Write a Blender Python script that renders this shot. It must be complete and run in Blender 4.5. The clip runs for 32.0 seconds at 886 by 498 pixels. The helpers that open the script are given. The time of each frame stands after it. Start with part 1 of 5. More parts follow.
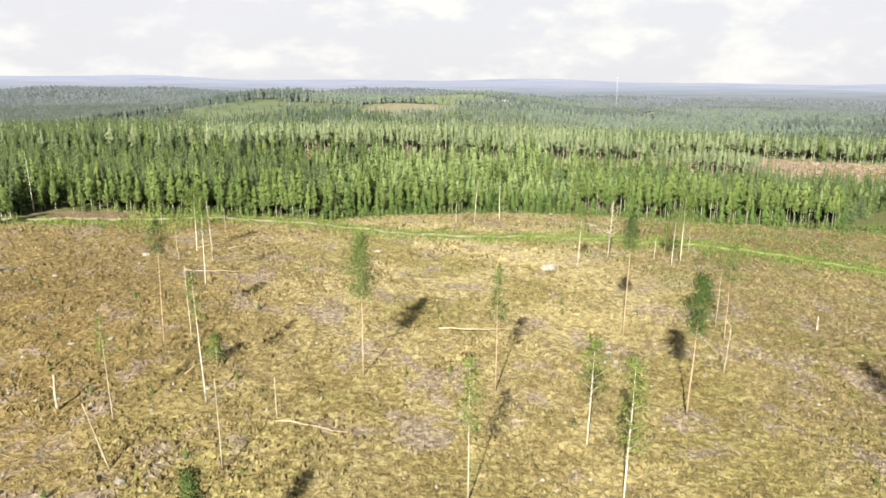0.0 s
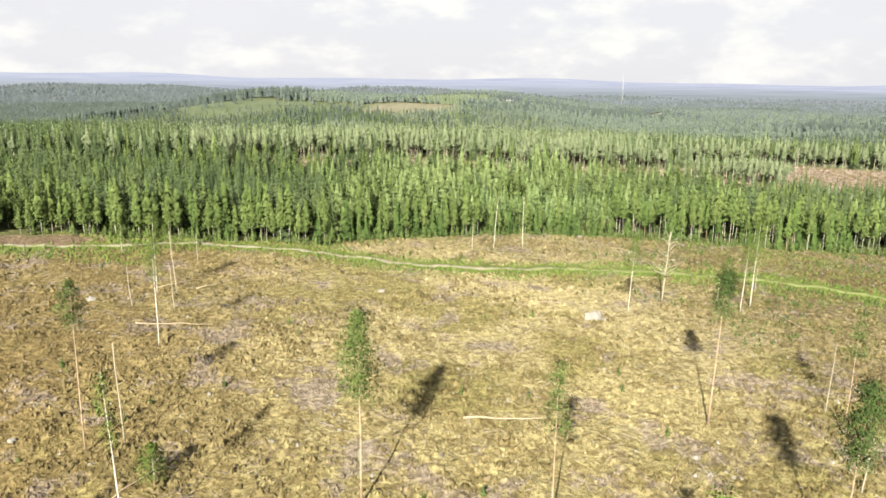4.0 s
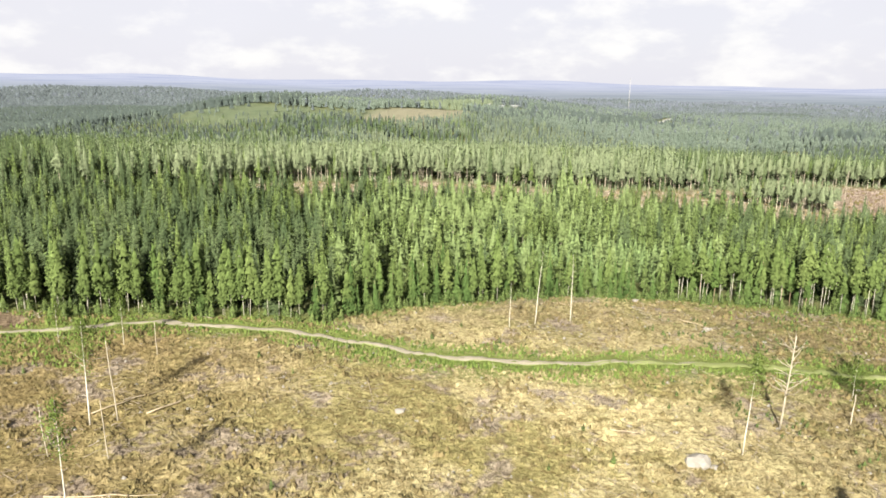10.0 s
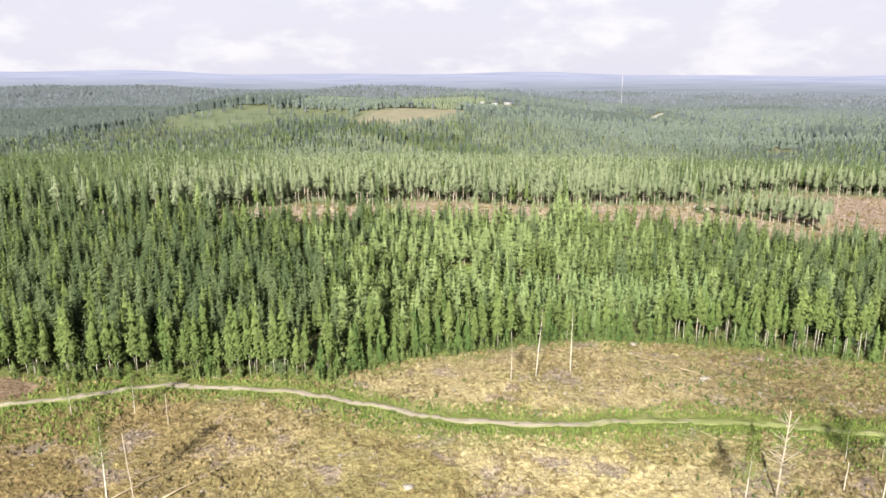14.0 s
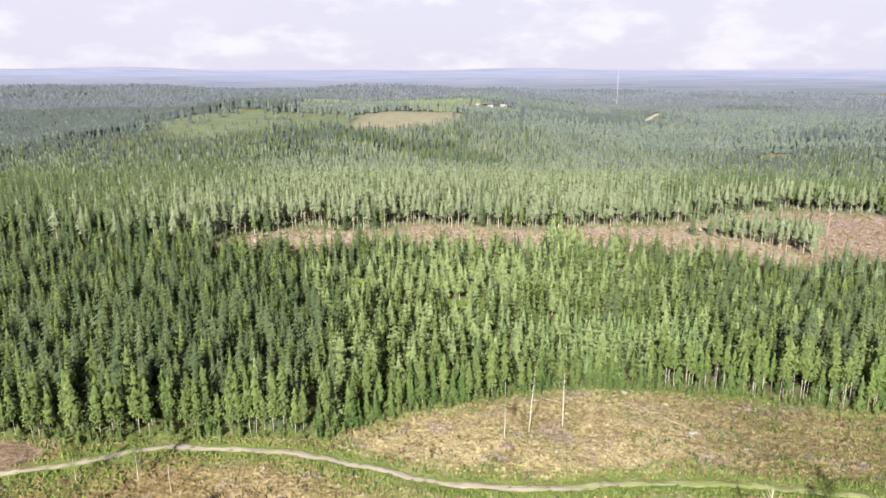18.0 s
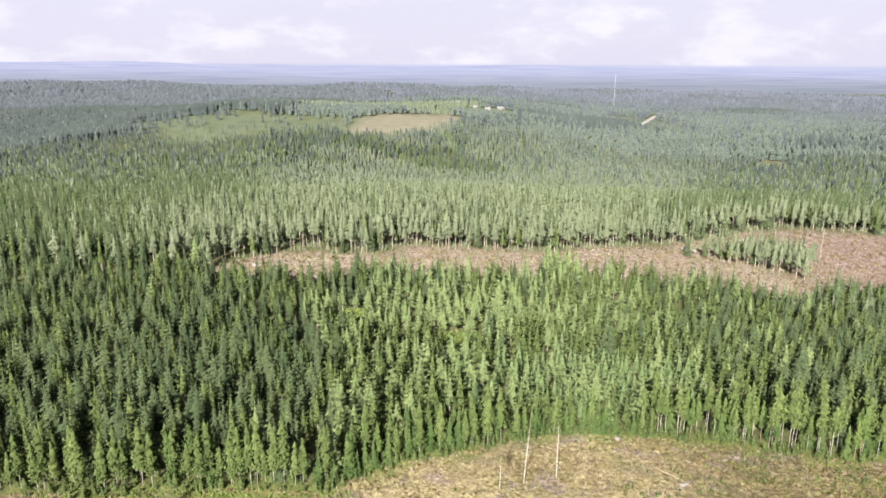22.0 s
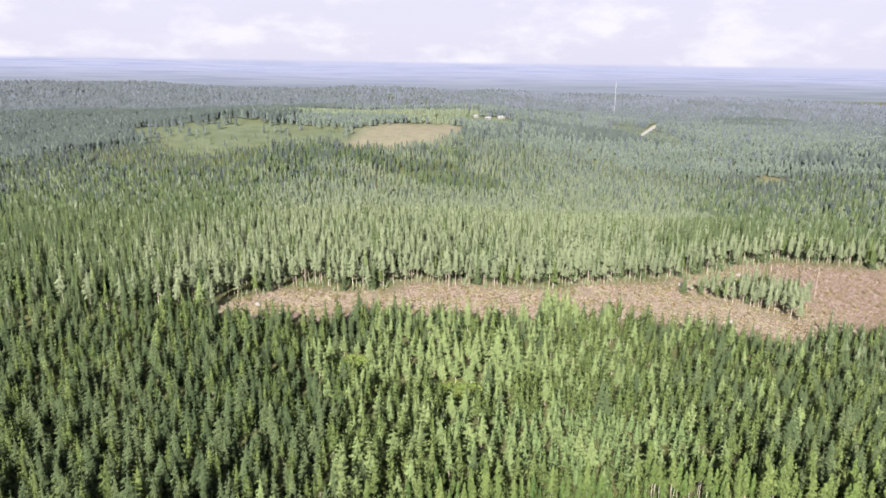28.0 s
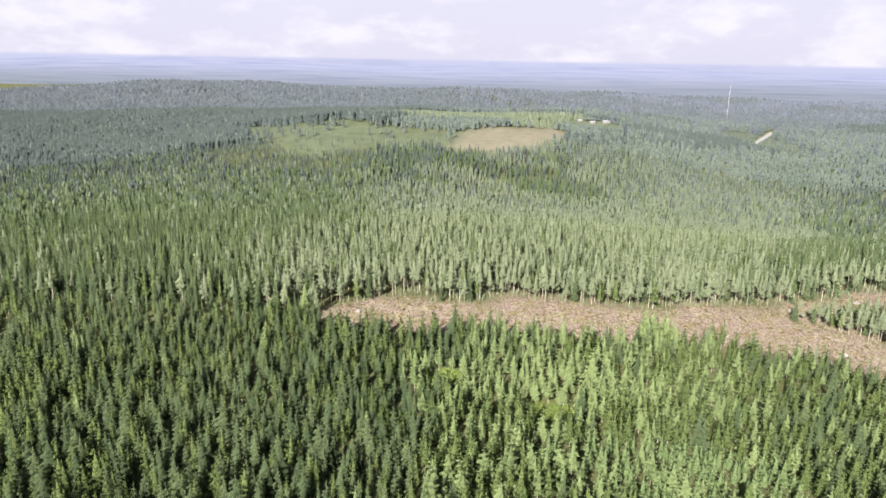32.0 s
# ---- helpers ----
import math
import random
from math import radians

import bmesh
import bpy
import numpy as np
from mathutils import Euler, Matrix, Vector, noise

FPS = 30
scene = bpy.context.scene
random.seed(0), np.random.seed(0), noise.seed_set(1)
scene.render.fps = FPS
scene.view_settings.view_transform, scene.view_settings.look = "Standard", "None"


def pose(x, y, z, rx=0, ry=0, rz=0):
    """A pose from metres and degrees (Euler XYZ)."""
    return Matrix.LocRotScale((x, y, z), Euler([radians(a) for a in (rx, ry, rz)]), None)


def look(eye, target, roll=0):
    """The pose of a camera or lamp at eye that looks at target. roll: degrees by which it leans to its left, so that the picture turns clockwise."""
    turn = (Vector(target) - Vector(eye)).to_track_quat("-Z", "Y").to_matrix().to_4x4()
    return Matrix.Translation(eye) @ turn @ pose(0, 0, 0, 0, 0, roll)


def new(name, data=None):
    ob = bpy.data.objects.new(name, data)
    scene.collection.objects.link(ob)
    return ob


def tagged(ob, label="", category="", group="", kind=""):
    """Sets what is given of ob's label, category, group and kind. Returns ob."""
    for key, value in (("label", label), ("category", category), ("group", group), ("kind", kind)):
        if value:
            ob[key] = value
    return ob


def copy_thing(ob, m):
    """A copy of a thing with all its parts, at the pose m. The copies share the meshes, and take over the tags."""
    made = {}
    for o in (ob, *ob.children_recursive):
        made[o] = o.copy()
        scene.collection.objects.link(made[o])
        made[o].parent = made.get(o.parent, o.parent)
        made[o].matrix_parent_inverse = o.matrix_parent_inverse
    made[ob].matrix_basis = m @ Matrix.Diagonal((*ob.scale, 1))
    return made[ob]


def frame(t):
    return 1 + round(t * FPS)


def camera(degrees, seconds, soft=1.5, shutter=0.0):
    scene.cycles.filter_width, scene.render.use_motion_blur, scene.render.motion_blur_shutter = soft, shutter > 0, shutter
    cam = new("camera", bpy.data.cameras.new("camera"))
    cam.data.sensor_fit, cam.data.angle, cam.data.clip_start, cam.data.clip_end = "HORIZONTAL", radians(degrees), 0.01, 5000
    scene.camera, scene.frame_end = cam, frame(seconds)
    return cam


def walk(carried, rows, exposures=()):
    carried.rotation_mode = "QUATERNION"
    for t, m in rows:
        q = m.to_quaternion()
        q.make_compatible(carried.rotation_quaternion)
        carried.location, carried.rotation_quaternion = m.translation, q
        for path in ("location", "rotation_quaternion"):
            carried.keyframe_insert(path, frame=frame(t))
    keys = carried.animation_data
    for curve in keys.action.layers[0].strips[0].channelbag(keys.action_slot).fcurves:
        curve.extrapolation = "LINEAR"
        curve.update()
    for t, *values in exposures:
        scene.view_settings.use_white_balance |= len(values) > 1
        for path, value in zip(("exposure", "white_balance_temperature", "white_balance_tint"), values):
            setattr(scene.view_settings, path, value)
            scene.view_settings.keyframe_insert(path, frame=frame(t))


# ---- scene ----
cam = camera(64.9, 32.0, soft=1.65)
PATH = [
    (0, (1.47, 2.17, 42.0), (0.02, 99.51, 19.11), 0.3),
    (0.5, (0.92, 5.51, 42.07), (-0.3, 102.84, 19.18), 0.47),
    (1, (0.38, 8.84, 42.14), (-0.78, 106.18, 19.25), 0.6),
    (1.5, (-0.02, 12.23, 42.24), (-1.26, 109.56, 19.35), 0.68),
    (2, (-0.36, 15.65, 42.4), (-1.73, 112.98, 19.5), 0.71),
    (2.5, (-0.68, 19.12, 42.58), (-2.21, 116.4, 19.48), 0.69),
    (3, (-1.07, 22.65, 42.68), (-2.64, 119.86, 19.28), 0.64),
    (3.5, (-1.55, 26.23, 42.68), (-3.05, 123.52, 19.63), 0.6),
    (5.5, (-3.23, 40.95, 42.99), (-4.71, 138.24, 19.95), 0.71),
    (6, (-3.83, 44.44, 42.84), (-5.09, 141.81, 20.1), 0.79),
    (6.5, (-4.3, 47.93, 42.79), (-5.55, 145.32, 20.14), 0.83),
    (7, (-4.71, 51.4, 42.86), (-5.99, 148.77, 20.12), 0.88),
    (7.5, (-5.12, 54.79, 43.09), (-6.36, 152.13, 20.19), 0.95),
    (8, (-5.54, 57.87, 43.6), (-6.88, 155.26, 20.95), 1.04),
    (8.5, (-6.02, 60.35, 44.47), (-7.48, 157.65, 21.47), 1.08),
    (9, (-6.63, 62.06, 45.62), (-8.12, 159.33, 22.48), 1.03),
    (9.5, (-7.28, 63.11, 46.93), (-8.8, 160.47, 24.13), 0.91),
    (10, (-7.82, 63.71, 48.36), (-9.33, 161.05, 25.46), 0.74),
    (10.5, (-8.2, 64.02, 49.87), (-9.77, 161.25, 26.56), 0.56),
    (11, (-8.46, 64.14, 51.38), (-10.01, 161.35, 27.99), 0.39),
    (11.5, (-8.71, 64.18, 52.83), (-10.15, 161.35, 29.23), 0.25),
    (12, (-8.99, 64.22, 54.2), (-10.22, 161.4, 30.66), 0.15),
    (12.5, (-9.25, 64.24, 55.52), (-10.19, 161.4, 31.88), 0.1),
    (13, (-9.37, 64.23, 56.91), (-10.16, 161.47, 33.56), 0.06),
    (13.5, (-9.33, 64.19, 58.51), (-10.1, 161.36, 34.91), 0.04),
    (14, (-9.17, 64.14, 60.28), (-9.87, 161.19, 36.18), -0.0),
    (14.5, (-8.89, 64.11, 62.03), (-9.67, 161.13, 37.78), -0.09),
    (16.5, (-8.72, 64.15, 68.07), (-9.17, 161.06, 43.42), -0.2),
    (17, (-8.76, 64.14, 69.59), (-9.11, 161.06, 44.95), -0.17),
    (17.5, (-8.8, 64.17, 71.14), (-9.07, 161.06, 46.4), -0.13),
    (18, (-8.84, 64.24, 72.71), (-9.03, 161.1, 47.87), -0.11),
    (18.5, (-8.87, 64.29, 74.29), (-8.99, 161.13, 49.33), -0.09),
    (19, (-8.88, 64.32, 75.85), (-8.96, 161.1, 50.69), -0.07),
    (19.5, (-8.9, 64.33, 77.39), (-8.92, 161.1, 52.18), -0.02),
    (20, (-8.92, 64.36, 78.89), (-8.89, 161.1, 53.54), 0.02),
    (20.5, (-8.96, 64.4, 80.35), (-8.84, 161.11, 54.89), 0.08),
    (21, (-9.0, 64.43, 81.78), (-8.82, 161.14, 56.34), 0.13),
    (21.5, (-9.05, 64.45, 83.21), (-8.79, 161.14, 57.71), 0.2),
    (22, (-9.09, 64.48, 84.66), (-8.78, 161.16, 59.11), 0.27),
    (22.5, (-9.11, 64.5, 86.12), (-8.76, 161.18, 60.58), 0.32),
    (23, (-9.1, 64.49, 87.6), (-8.73, 161.13, 61.9), 0.37),
    (23.5, (-9.09, 64.48, 89.07), (-8.71, 161.13, 63.42), 0.4),
    (24, (-9.13, 64.49, 90.52), (-8.71, 161.13, 64.81), 0.44),
    (24.5, (-9.2, 64.54, 91.99), (-8.74, 161.16, 66.23), 0.5),
    (25, (-9.28, 64.58, 93.46), (-8.82, 161.19, 67.65), 0.56),
    (25.5, (-9.36, 64.62, 94.92), (-8.91, 161.23, 69.11), 0.6),
    (27.5, (-9.61, 64.67, 100.65), (-9.11, 161.29, 74.85), 0.8),
    (28, (-9.79, 64.75, 102.03), (-9.34, 161.36, 76.24), 0.86),
    (28.5, (-9.91, 64.8, 103.35), (-9.75, 161.41, 77.5), 0.89),
    (29, (-9.99, 64.82, 104.57), (-10.46, 161.4, 78.67), 0.91),
    (29.5, (-10.07, 64.77, 105.63), (-11.66, 161.35, 79.73), 0.93),
    (30, (-10.16, 64.69, 106.47), (-13.47, 161.23, 80.57), 0.97),
    (30.5, (-10.21, 64.57, 107.12), (-15.73, 160.98, 81.16), 0.99),
    (31, (-10.2, 64.38, 107.64), (-18.25, 160.62, 81.69), 1.0),
    (31.5, (-10.13, 64.08, 108.14), (-20.86, 160.04, 82.14), 1.0),
    (32, (-10.07, 63.78, 108.64), (-23.51, 159.36, 82.5), 1.0),
]
walk(cam, [(t, look(eye, target, roll)) for t, eye, target, roll in PATH], exposures=[(0, 1.32, 6900, 4), (8, 1.32, 6800, 5), (14, 1.27, 6560, 11), (20, 1.24, 6340, 15), (32, 1.24, 6300, 16)])

# ---- light: low sun behind the flight, broken cloud ----
SUN_AZ, SUN_EL = radians(13.3), radians(30.3)
world = bpy.data.worlds.new("sky")
scene.world = world
world.use_nodes = True


class Graph:
    """Short hand for building node trees."""

    def __init__(self, tree):
        self.tree = tree
        tree.nodes.clear()

    def node(self, kind):
        return self.tree.nodes.new(kind)

    def link(self, value, socket):
        if isinstance(value, bpy.types.NodeSocket):
            self.tree.links.new(value, socket)
        elif isinstance(value, bpy.types.Node):
            self.tree.links.new(value.outputs[0], socket)
        else:
            socket.default_value = (*value, 1.0) if isinstance(value, tuple) and len(value) == 3 and len(socket.default_value) == 4 else value

    def noise(self, vector, scale, detail=3.0, rough=0.55):
        n = self.node("ShaderNodeTexNoise")
        self.link(vector, n.inputs["Vector"])
        n.inputs["Scale"].default_value, n.inputs["Detail"].default_value, n.inputs["Roughness"].default_value = scale, detail, rough
        return n.outputs["Fac"]

    def ramp(self, fac, lo, hi):
        n = self.node("ShaderNodeMapRange")
        n.interpolation_type = "SMOOTHSTEP"
        self.link(fac, n.inputs["Value"])
        n.inputs["From Min"].default_value, n.inputs["From Max"].default_value = lo, hi
        return n.outputs["Result"]

    def mix(self, fac, a, b):
        n = self.node("ShaderNodeMix")
        n.data_type = "RGBA"
        self.link(fac, n.inputs["Factor"])
        self.link(a, n.inputs[6])
        self.link(b, n.inputs[7])
        return n.outputs[2]

    def math(self, op, a, b=0.0):
        n = self.node("ShaderNodeMath")
        n.operation = op
        self.link(a, n.inputs[0])
        self.link(b, n.inputs[1])
        return n.outputs[0]

    def attr(self, name):
        n = self.node("ShaderNodeAttribute")
        n.attribute_name = name
        return n.outputs["Fac"]


g = Graph(world.node_tree)
sky = g.tree.nodes.new("ShaderNodeTexSky")
sky.sky_type, sky.sun_disc = "NISHITA", False
sky.sun_elevation, sky.sun_rotation = SUN_EL, math.pi + SUN_AZ
sky.altitude, sky.air_density, sky.dust_density = 150, 1.0, 2.0
coord = g.tree.nodes.new("ShaderNodeTexCoord").outputs["Generated"]
split = g.tree.nodes.new("ShaderNodeSeparateXYZ")
g.link(coord, split.inputs[0])
up = split.outputs["Z"]
# cloud layer: direction flattened on to a plane, so that clouds shrink to the horizon
flat = g.tree.nodes.new("ShaderNodeVectorMath")
flat.operation = "MULTIPLY"
g.link(coord, flat.inputs[0])
flat.inputs[1].default_value = (1.0, 1.0, 2.3)
cloud = g.noise(flat.outputs[0], 7.5, 8.0, 0.55)
fine = g.noise(flat.outputs[0], 17.0, 5.0, 0.6)
mask = g.ramp(g.math("ADD", cloud, g.math("MULTIPLY", fine, 0.32)), 0.60, 0.80)
sky_light = g.tree.nodes.new("ShaderNodeVectorMath")
sky_light.operation = "SCALE"
g.link(sky.outputs[0], sky_light.inputs[0])
sky_light.inputs["Scale"].default_value = 0.05
low = g.math("SUBTRACT", 1.0, g.ramp(up, 0.11, 0.34))
veil = g.mix(g.math("ADD", 0.04, g.math("MULTIPLY", low, 0.78)), sky_light.outputs[0], (0.86, 0.85, 0.965))
cover = g.mix(g.math("MULTIPLY", mask, g.math("ADD", 0.05, g.math("MULTIPLY", low, 0.50))), veil, (1.0, 0.985, 0.98))
grey = g.mix(g.math("MULTIPLY", g.ramp(g.noise(flat.outputs[0], 2.6, 4.0), 0.50, 0.70), 0.22), cover, (0.80, 0.795, 0.90))
# the hazy distance beyond the last hills
far_noise = g.noise(flat.outputs[0], 9.0, 4.0)
haze = g.mix(g.ramp(up, -0.030, -0.002), (0.36, 0.40, 0.42), (0.60, 0.63, 0.80))
haze = g.mix(g.math("MULTIPLY", g.ramp(far_noise, 0.50, 0.68), 0.35), haze, (0.40, 0.45, 0.62))
final = g.mix(g.ramp(up, -0.0025, 0.003), haze, grey)
back = g.node("ShaderNodeBackground")
g.link(final, back.inputs["Color"])
back.inputs["Strength"].default_value = 0.46
out = g.node("ShaderNodeOutputWorld")
g.tree.links.new(back.outputs[0], out.inputs["Surface"])

sun_data = bpy.data.lights.new("sun", "SUN")
sun_data.energy, sun_data.angle, sun_data.color = 5.0, radians(0.6), (1.0, 0.95, 0.86)
sun = new("sun", sun_data)
sun.matrix_world = look((0, 0, 300), (math.sin(SUN_AZ) * math.cos(SUN_EL) * 100, math.cos(SUN_AZ) * math.cos(SUN_EL) * 100, 300 - 100 * math.sin(SUN_EL)))


# ---- materials ----
def material(name):
    m = bpy.data.materials.new(name)
    m.use_nodes = True
    return m, Graph(m.node_tree)


def finish(g, color, rough=0.85, bump=None, bump_strength=0.4, bump_distance=0.1, gloss=0.2, through_light=0.0, normal=None, matt=0.0, airy=0.0):
    p = g.node("ShaderNodeBsdfPrincipled")
    g.link(color, p.inputs["Base Color"])
    g.link(rough, p.inputs["Roughness"])
    p.inputs["Specular IOR Level"].default_value = gloss
    p.inputs["Diffuse Roughness"].default_value = matt
    if bump is not None:
        b = g.node("ShaderNodeBump")
        b.inputs["Strength"].default_value, b.inputs["Distance"].default_value = bump_strength, bump_distance
        g.link(bump, b.inputs["Height"])
        g.tree.links.new(b.outputs[0], p.inputs["Normal"])
    if normal is not None:
        g.link(normal, p.inputs["Normal"])
    surface = p.outputs[0]
    if through_light:
        tr = g.node("ShaderNodeBsdfTranslucent")
        g.link(color, tr.inputs["Color"])
        mx = g.node("ShaderNodeMixShader")
        mx.inputs[0].default_value = through_light
        g.tree.links.new(surface, mx.inputs[1])
        g.tree.links.new(tr.outputs[0], mx.inputs[2])
        surface = mx.outputs[0]
    if airy:
        clear_part = g.node("ShaderNodeBsdfTransparent")
        thin = g.node("ShaderNodeMixShader")
        thin.inputs[0].default_value = airy
        g.tree.links.new(surface, thin.inputs[1])
        g.tree.links.new(clear_part.outputs[0], thin.inputs[2])
        surface = thin.outputs[0]
    o = g.node("ShaderNodeOutputMaterial")
    g.tree.links.new(surface, o.inputs["Surface"])


def place(g):
    return g.node("ShaderNodeNewGeometry").outputs["Position"]


def foliage(name, dark, light, dry, shared=False, dry_amount=0.12, spread=0.62, speckle=0.12, stand_amount=0.9, grain=1.9, tuft_shade=0.55):
    """Leaves or needles: tone changes from tree to tree, from clump to clump and over the stand."""
    m, g = material(name)
    pos = place(g)
    if shared:
        tone = g.node("ShaderNodeObjectInfo").outputs["Random"]
    else:
        tone = g.attr("tone")
    clump = g.node("ShaderNodeNewGeometry").outputs["Random Per Island"]
    stand = g.noise(pos, 0.018, 2.0)
    fac = g.math("ADD", g.math("ADD", 0.5 - spread / 2 - speckle / 2, g.math("MULTIPLY", tone, spread)), g.math("MULTIPLY", clump, speckle))
    fac = g.math("ADD", fac, g.math("MULTIPLY", g.math("SUBTRACT", stand, 0.5), stand_amount))
    col = g.mix(fac, dark, light)
    col = g.mix(g.math("MULTIPLY", g.ramp(tone, 0.80, 1.0), dry_amount), col, dry)
    tuft = g.node("ShaderNodeTexNoise")
    g.link(pos, tuft.inputs["Vector"])
    tuft.inputs["Scale"].default_value, tuft.inputs["Detail"].default_value, tuft.inputs["Roughness"].default_value = grain, 3.0, 0.65
    # light and dark between leaf tufts, put into the colour by noise
    shade = g.node("ShaderNodeVectorMath")
    shade.operation = "SCALE"
    g.link(col, shade.inputs[0])
    g.link(g.math("ADD", 0.95 - tuft_shade / 2, g.math("MULTIPLY", g.ramp(tuft.outputs["Fac"], 0.34, 0.66), tuft_shade)), shade.inputs["Scale"])
    col = shade.outputs[0]
    soft = g.node("ShaderNodeAttribute")
    soft.attribute_name = "soft"
    normal = soft.outputs["Vector"]
    if shared:
        turn = g.node("ShaderNodeVectorTransform")
        turn.vector_type, turn.convert_from, turn.convert_to = "NORMAL", "OBJECT", "WORLD"
        g.link(normal, turn.inputs[0])
        normal = turn.outputs[0]
    ripple = g.node("ShaderNodeVectorMath")
    ripple.operation = "SUBTRACT"
    g.link(tuft.outputs["Color"], ripple.inputs[0])
    ripple.inputs[1].default_value = (0.5, 0.5, 0.5)
    tilt = g.node("ShaderNodeVectorMath")
    tilt.operation = "MULTIPLY_ADD"
    g.link(ripple.outputs[0], tilt.inputs[0])
    tilt.inputs[1].default_value = (0.8, 0.8, 0.8)
    g.link(normal, tilt.inputs[2])
    unit = g.node("ShaderNodeVectorMath")
    unit.operation = "NORMALIZE"
    g.link(tilt.outputs[0], unit.inputs[0])
    finish(g, col, 0.75, gloss=0.06, through_light=0.26, matt=1.0, normal=unit.outputs[0], airy=0.10 if shared else 0.30)
    return m


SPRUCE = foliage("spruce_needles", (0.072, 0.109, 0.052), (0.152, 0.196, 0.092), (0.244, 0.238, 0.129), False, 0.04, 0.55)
PINE = foliage("pine_needles", (0.197, 0.244, 0.143), (0.297, 0.346, 0.202), (0.270, 0.252, 0.149), False, 0.05, 0.45)
BIRCH = foliage("birch_leaves", (0.103, 0.149, 0.050), (0.178, 0.232, 0.080), (0.272, 0.280, 0.108), False, 0.06, 0.55)
YOUNG = foliage("young_leaves", (0.180, 0.257, 0.106), (0.254, 0.341, 0.144), (0.260, 0.297, 0.150), False, 0.04, 0.5)
NEARPINE = foliage("forest_pine_needles", (0.197, 0.265, 0.111), (0.294, 0.372, 0.157), (0.325, 0.312, 0.132), False, 0.04, 0.5)
# greyer, bluer copies of the leaf colours, with haze painted in for distance
HAZED_WOOD = foliage("hazed_wood", (0.119, 0.154, 0.125), (0.169, 0.206, 0.167), (0.162, 0.156, 0.168), False, 0.1, 0.22, 0.05, 1.5, 0.55, 0.42)
HAZED_SPRUCE = foliage("hazed_spruce_wood", (0.079, 0.101, 0.096), (0.113, 0.140, 0.125), (0.156, 0.156, 0.117), False, 0.1, 0.35, 0.10, 1.0, 0.55, 0.5)
HAZED_DISTANT = foliage("hazed_distant_wood", (0.108, 0.130, 0.140), (0.140, 0.162, 0.175), (0.124, 0.124, 0.166), False, 0.1, 0.3, 0.10, 1.6, 0.4, 0.5)
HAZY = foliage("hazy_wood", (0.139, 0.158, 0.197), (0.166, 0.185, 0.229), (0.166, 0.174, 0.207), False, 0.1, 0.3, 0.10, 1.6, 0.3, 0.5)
HILLWOOD = foliage("hill_wood", (0.156, 0.195, 0.126), (0.229, 0.268, 0.175), (0.215, 0.207, 0.142), False, 0.06, 0.35, 0.06, 1.2, 0.8, 0.4)
SPRUCE_ONE = foliage("spruce_needles_single", (0.066, 0.119, 0.037), (0.137, 0.201, 0.064), (0.215, 0.198, 0.083), True, 0.05, 0.6, 0.12, 0.5, 2.6)
PINE_ONE = foliage("pine_needles_single", (0.087, 0.143, 0.043), (0.178, 0.250, 0.076), (0.235, 0.190, 0.078), True, 0.06, 0.6, 0.12, 0.5, 2.6)
BIRCH_ONE = foliage("birch_leaves_single", (0.105, 0.155, 0.048), (0.191, 0.248, 0.085), (0.325, 0.325, 0.106), True, 0.06, 0.6, 0.12, 0.5, 1.9)
AIRY = foliage("thin_birch_leaves", (0.138, 0.207, 0.048), (0.230, 0.308, 0.082), (0.309, 0.309, 0.103), True, 0.05, 0.6, 0.12, 0.5, 2.6)


def bark(name, pale, dark, scale=(3.0, 3.0, 0.9), lo=0.52, hi=0.66):
    m, g = material(name)
    v = g.tree.nodes.new("ShaderNodeVectorMath")
    v.operation = "MULTIPLY"
    g.link(place(g), v.inputs[0])
    v.inputs[1].default_value = scale
    n = g.noise(v.outputs[0], 1.6, 5.0, 0.65)
    col = g.mix(g.ramp(n, lo, hi), pale, dark)
    finish(g, col, 0.85, n, 0.5, 0.03)
    return m


BIRCH_BARK = bark("birch_bark", (0.62, 0.58, 0.50), (0.10, 0.085, 0.07), (3, 3, 5.0))
POLE_BARK = bark("pale_pine_bark", (0.52, 0.45, 0.36), (0.32, 0.26, 0.20))
PINE_BARK = bark("pine_bark", (0.42, 0.31, 0.215), (0.20, 0.145, 0.105))
DEAD_WOOD = bark("weathered_wood", (0.44, 0.39, 0.31), (0.22, 0.185, 0.14), (4, 4, 0.6), 0.40, 0.75)
LOG_WOOD = bark("felled_wood", (0.44, 0.36, 0.25), (0.24, 0.185, 0.125), (2, 2, 2), 0.42, 0.78)

STONE, g = material("granite")
n = g.noise(place(g), 1.7, 6.0, 0.65)
finish(g, g.mix(n, (0.20, 0.185, 0.165), (0.38, 0.35, 0.315)), 0.9, n, 0.6, 0.08)


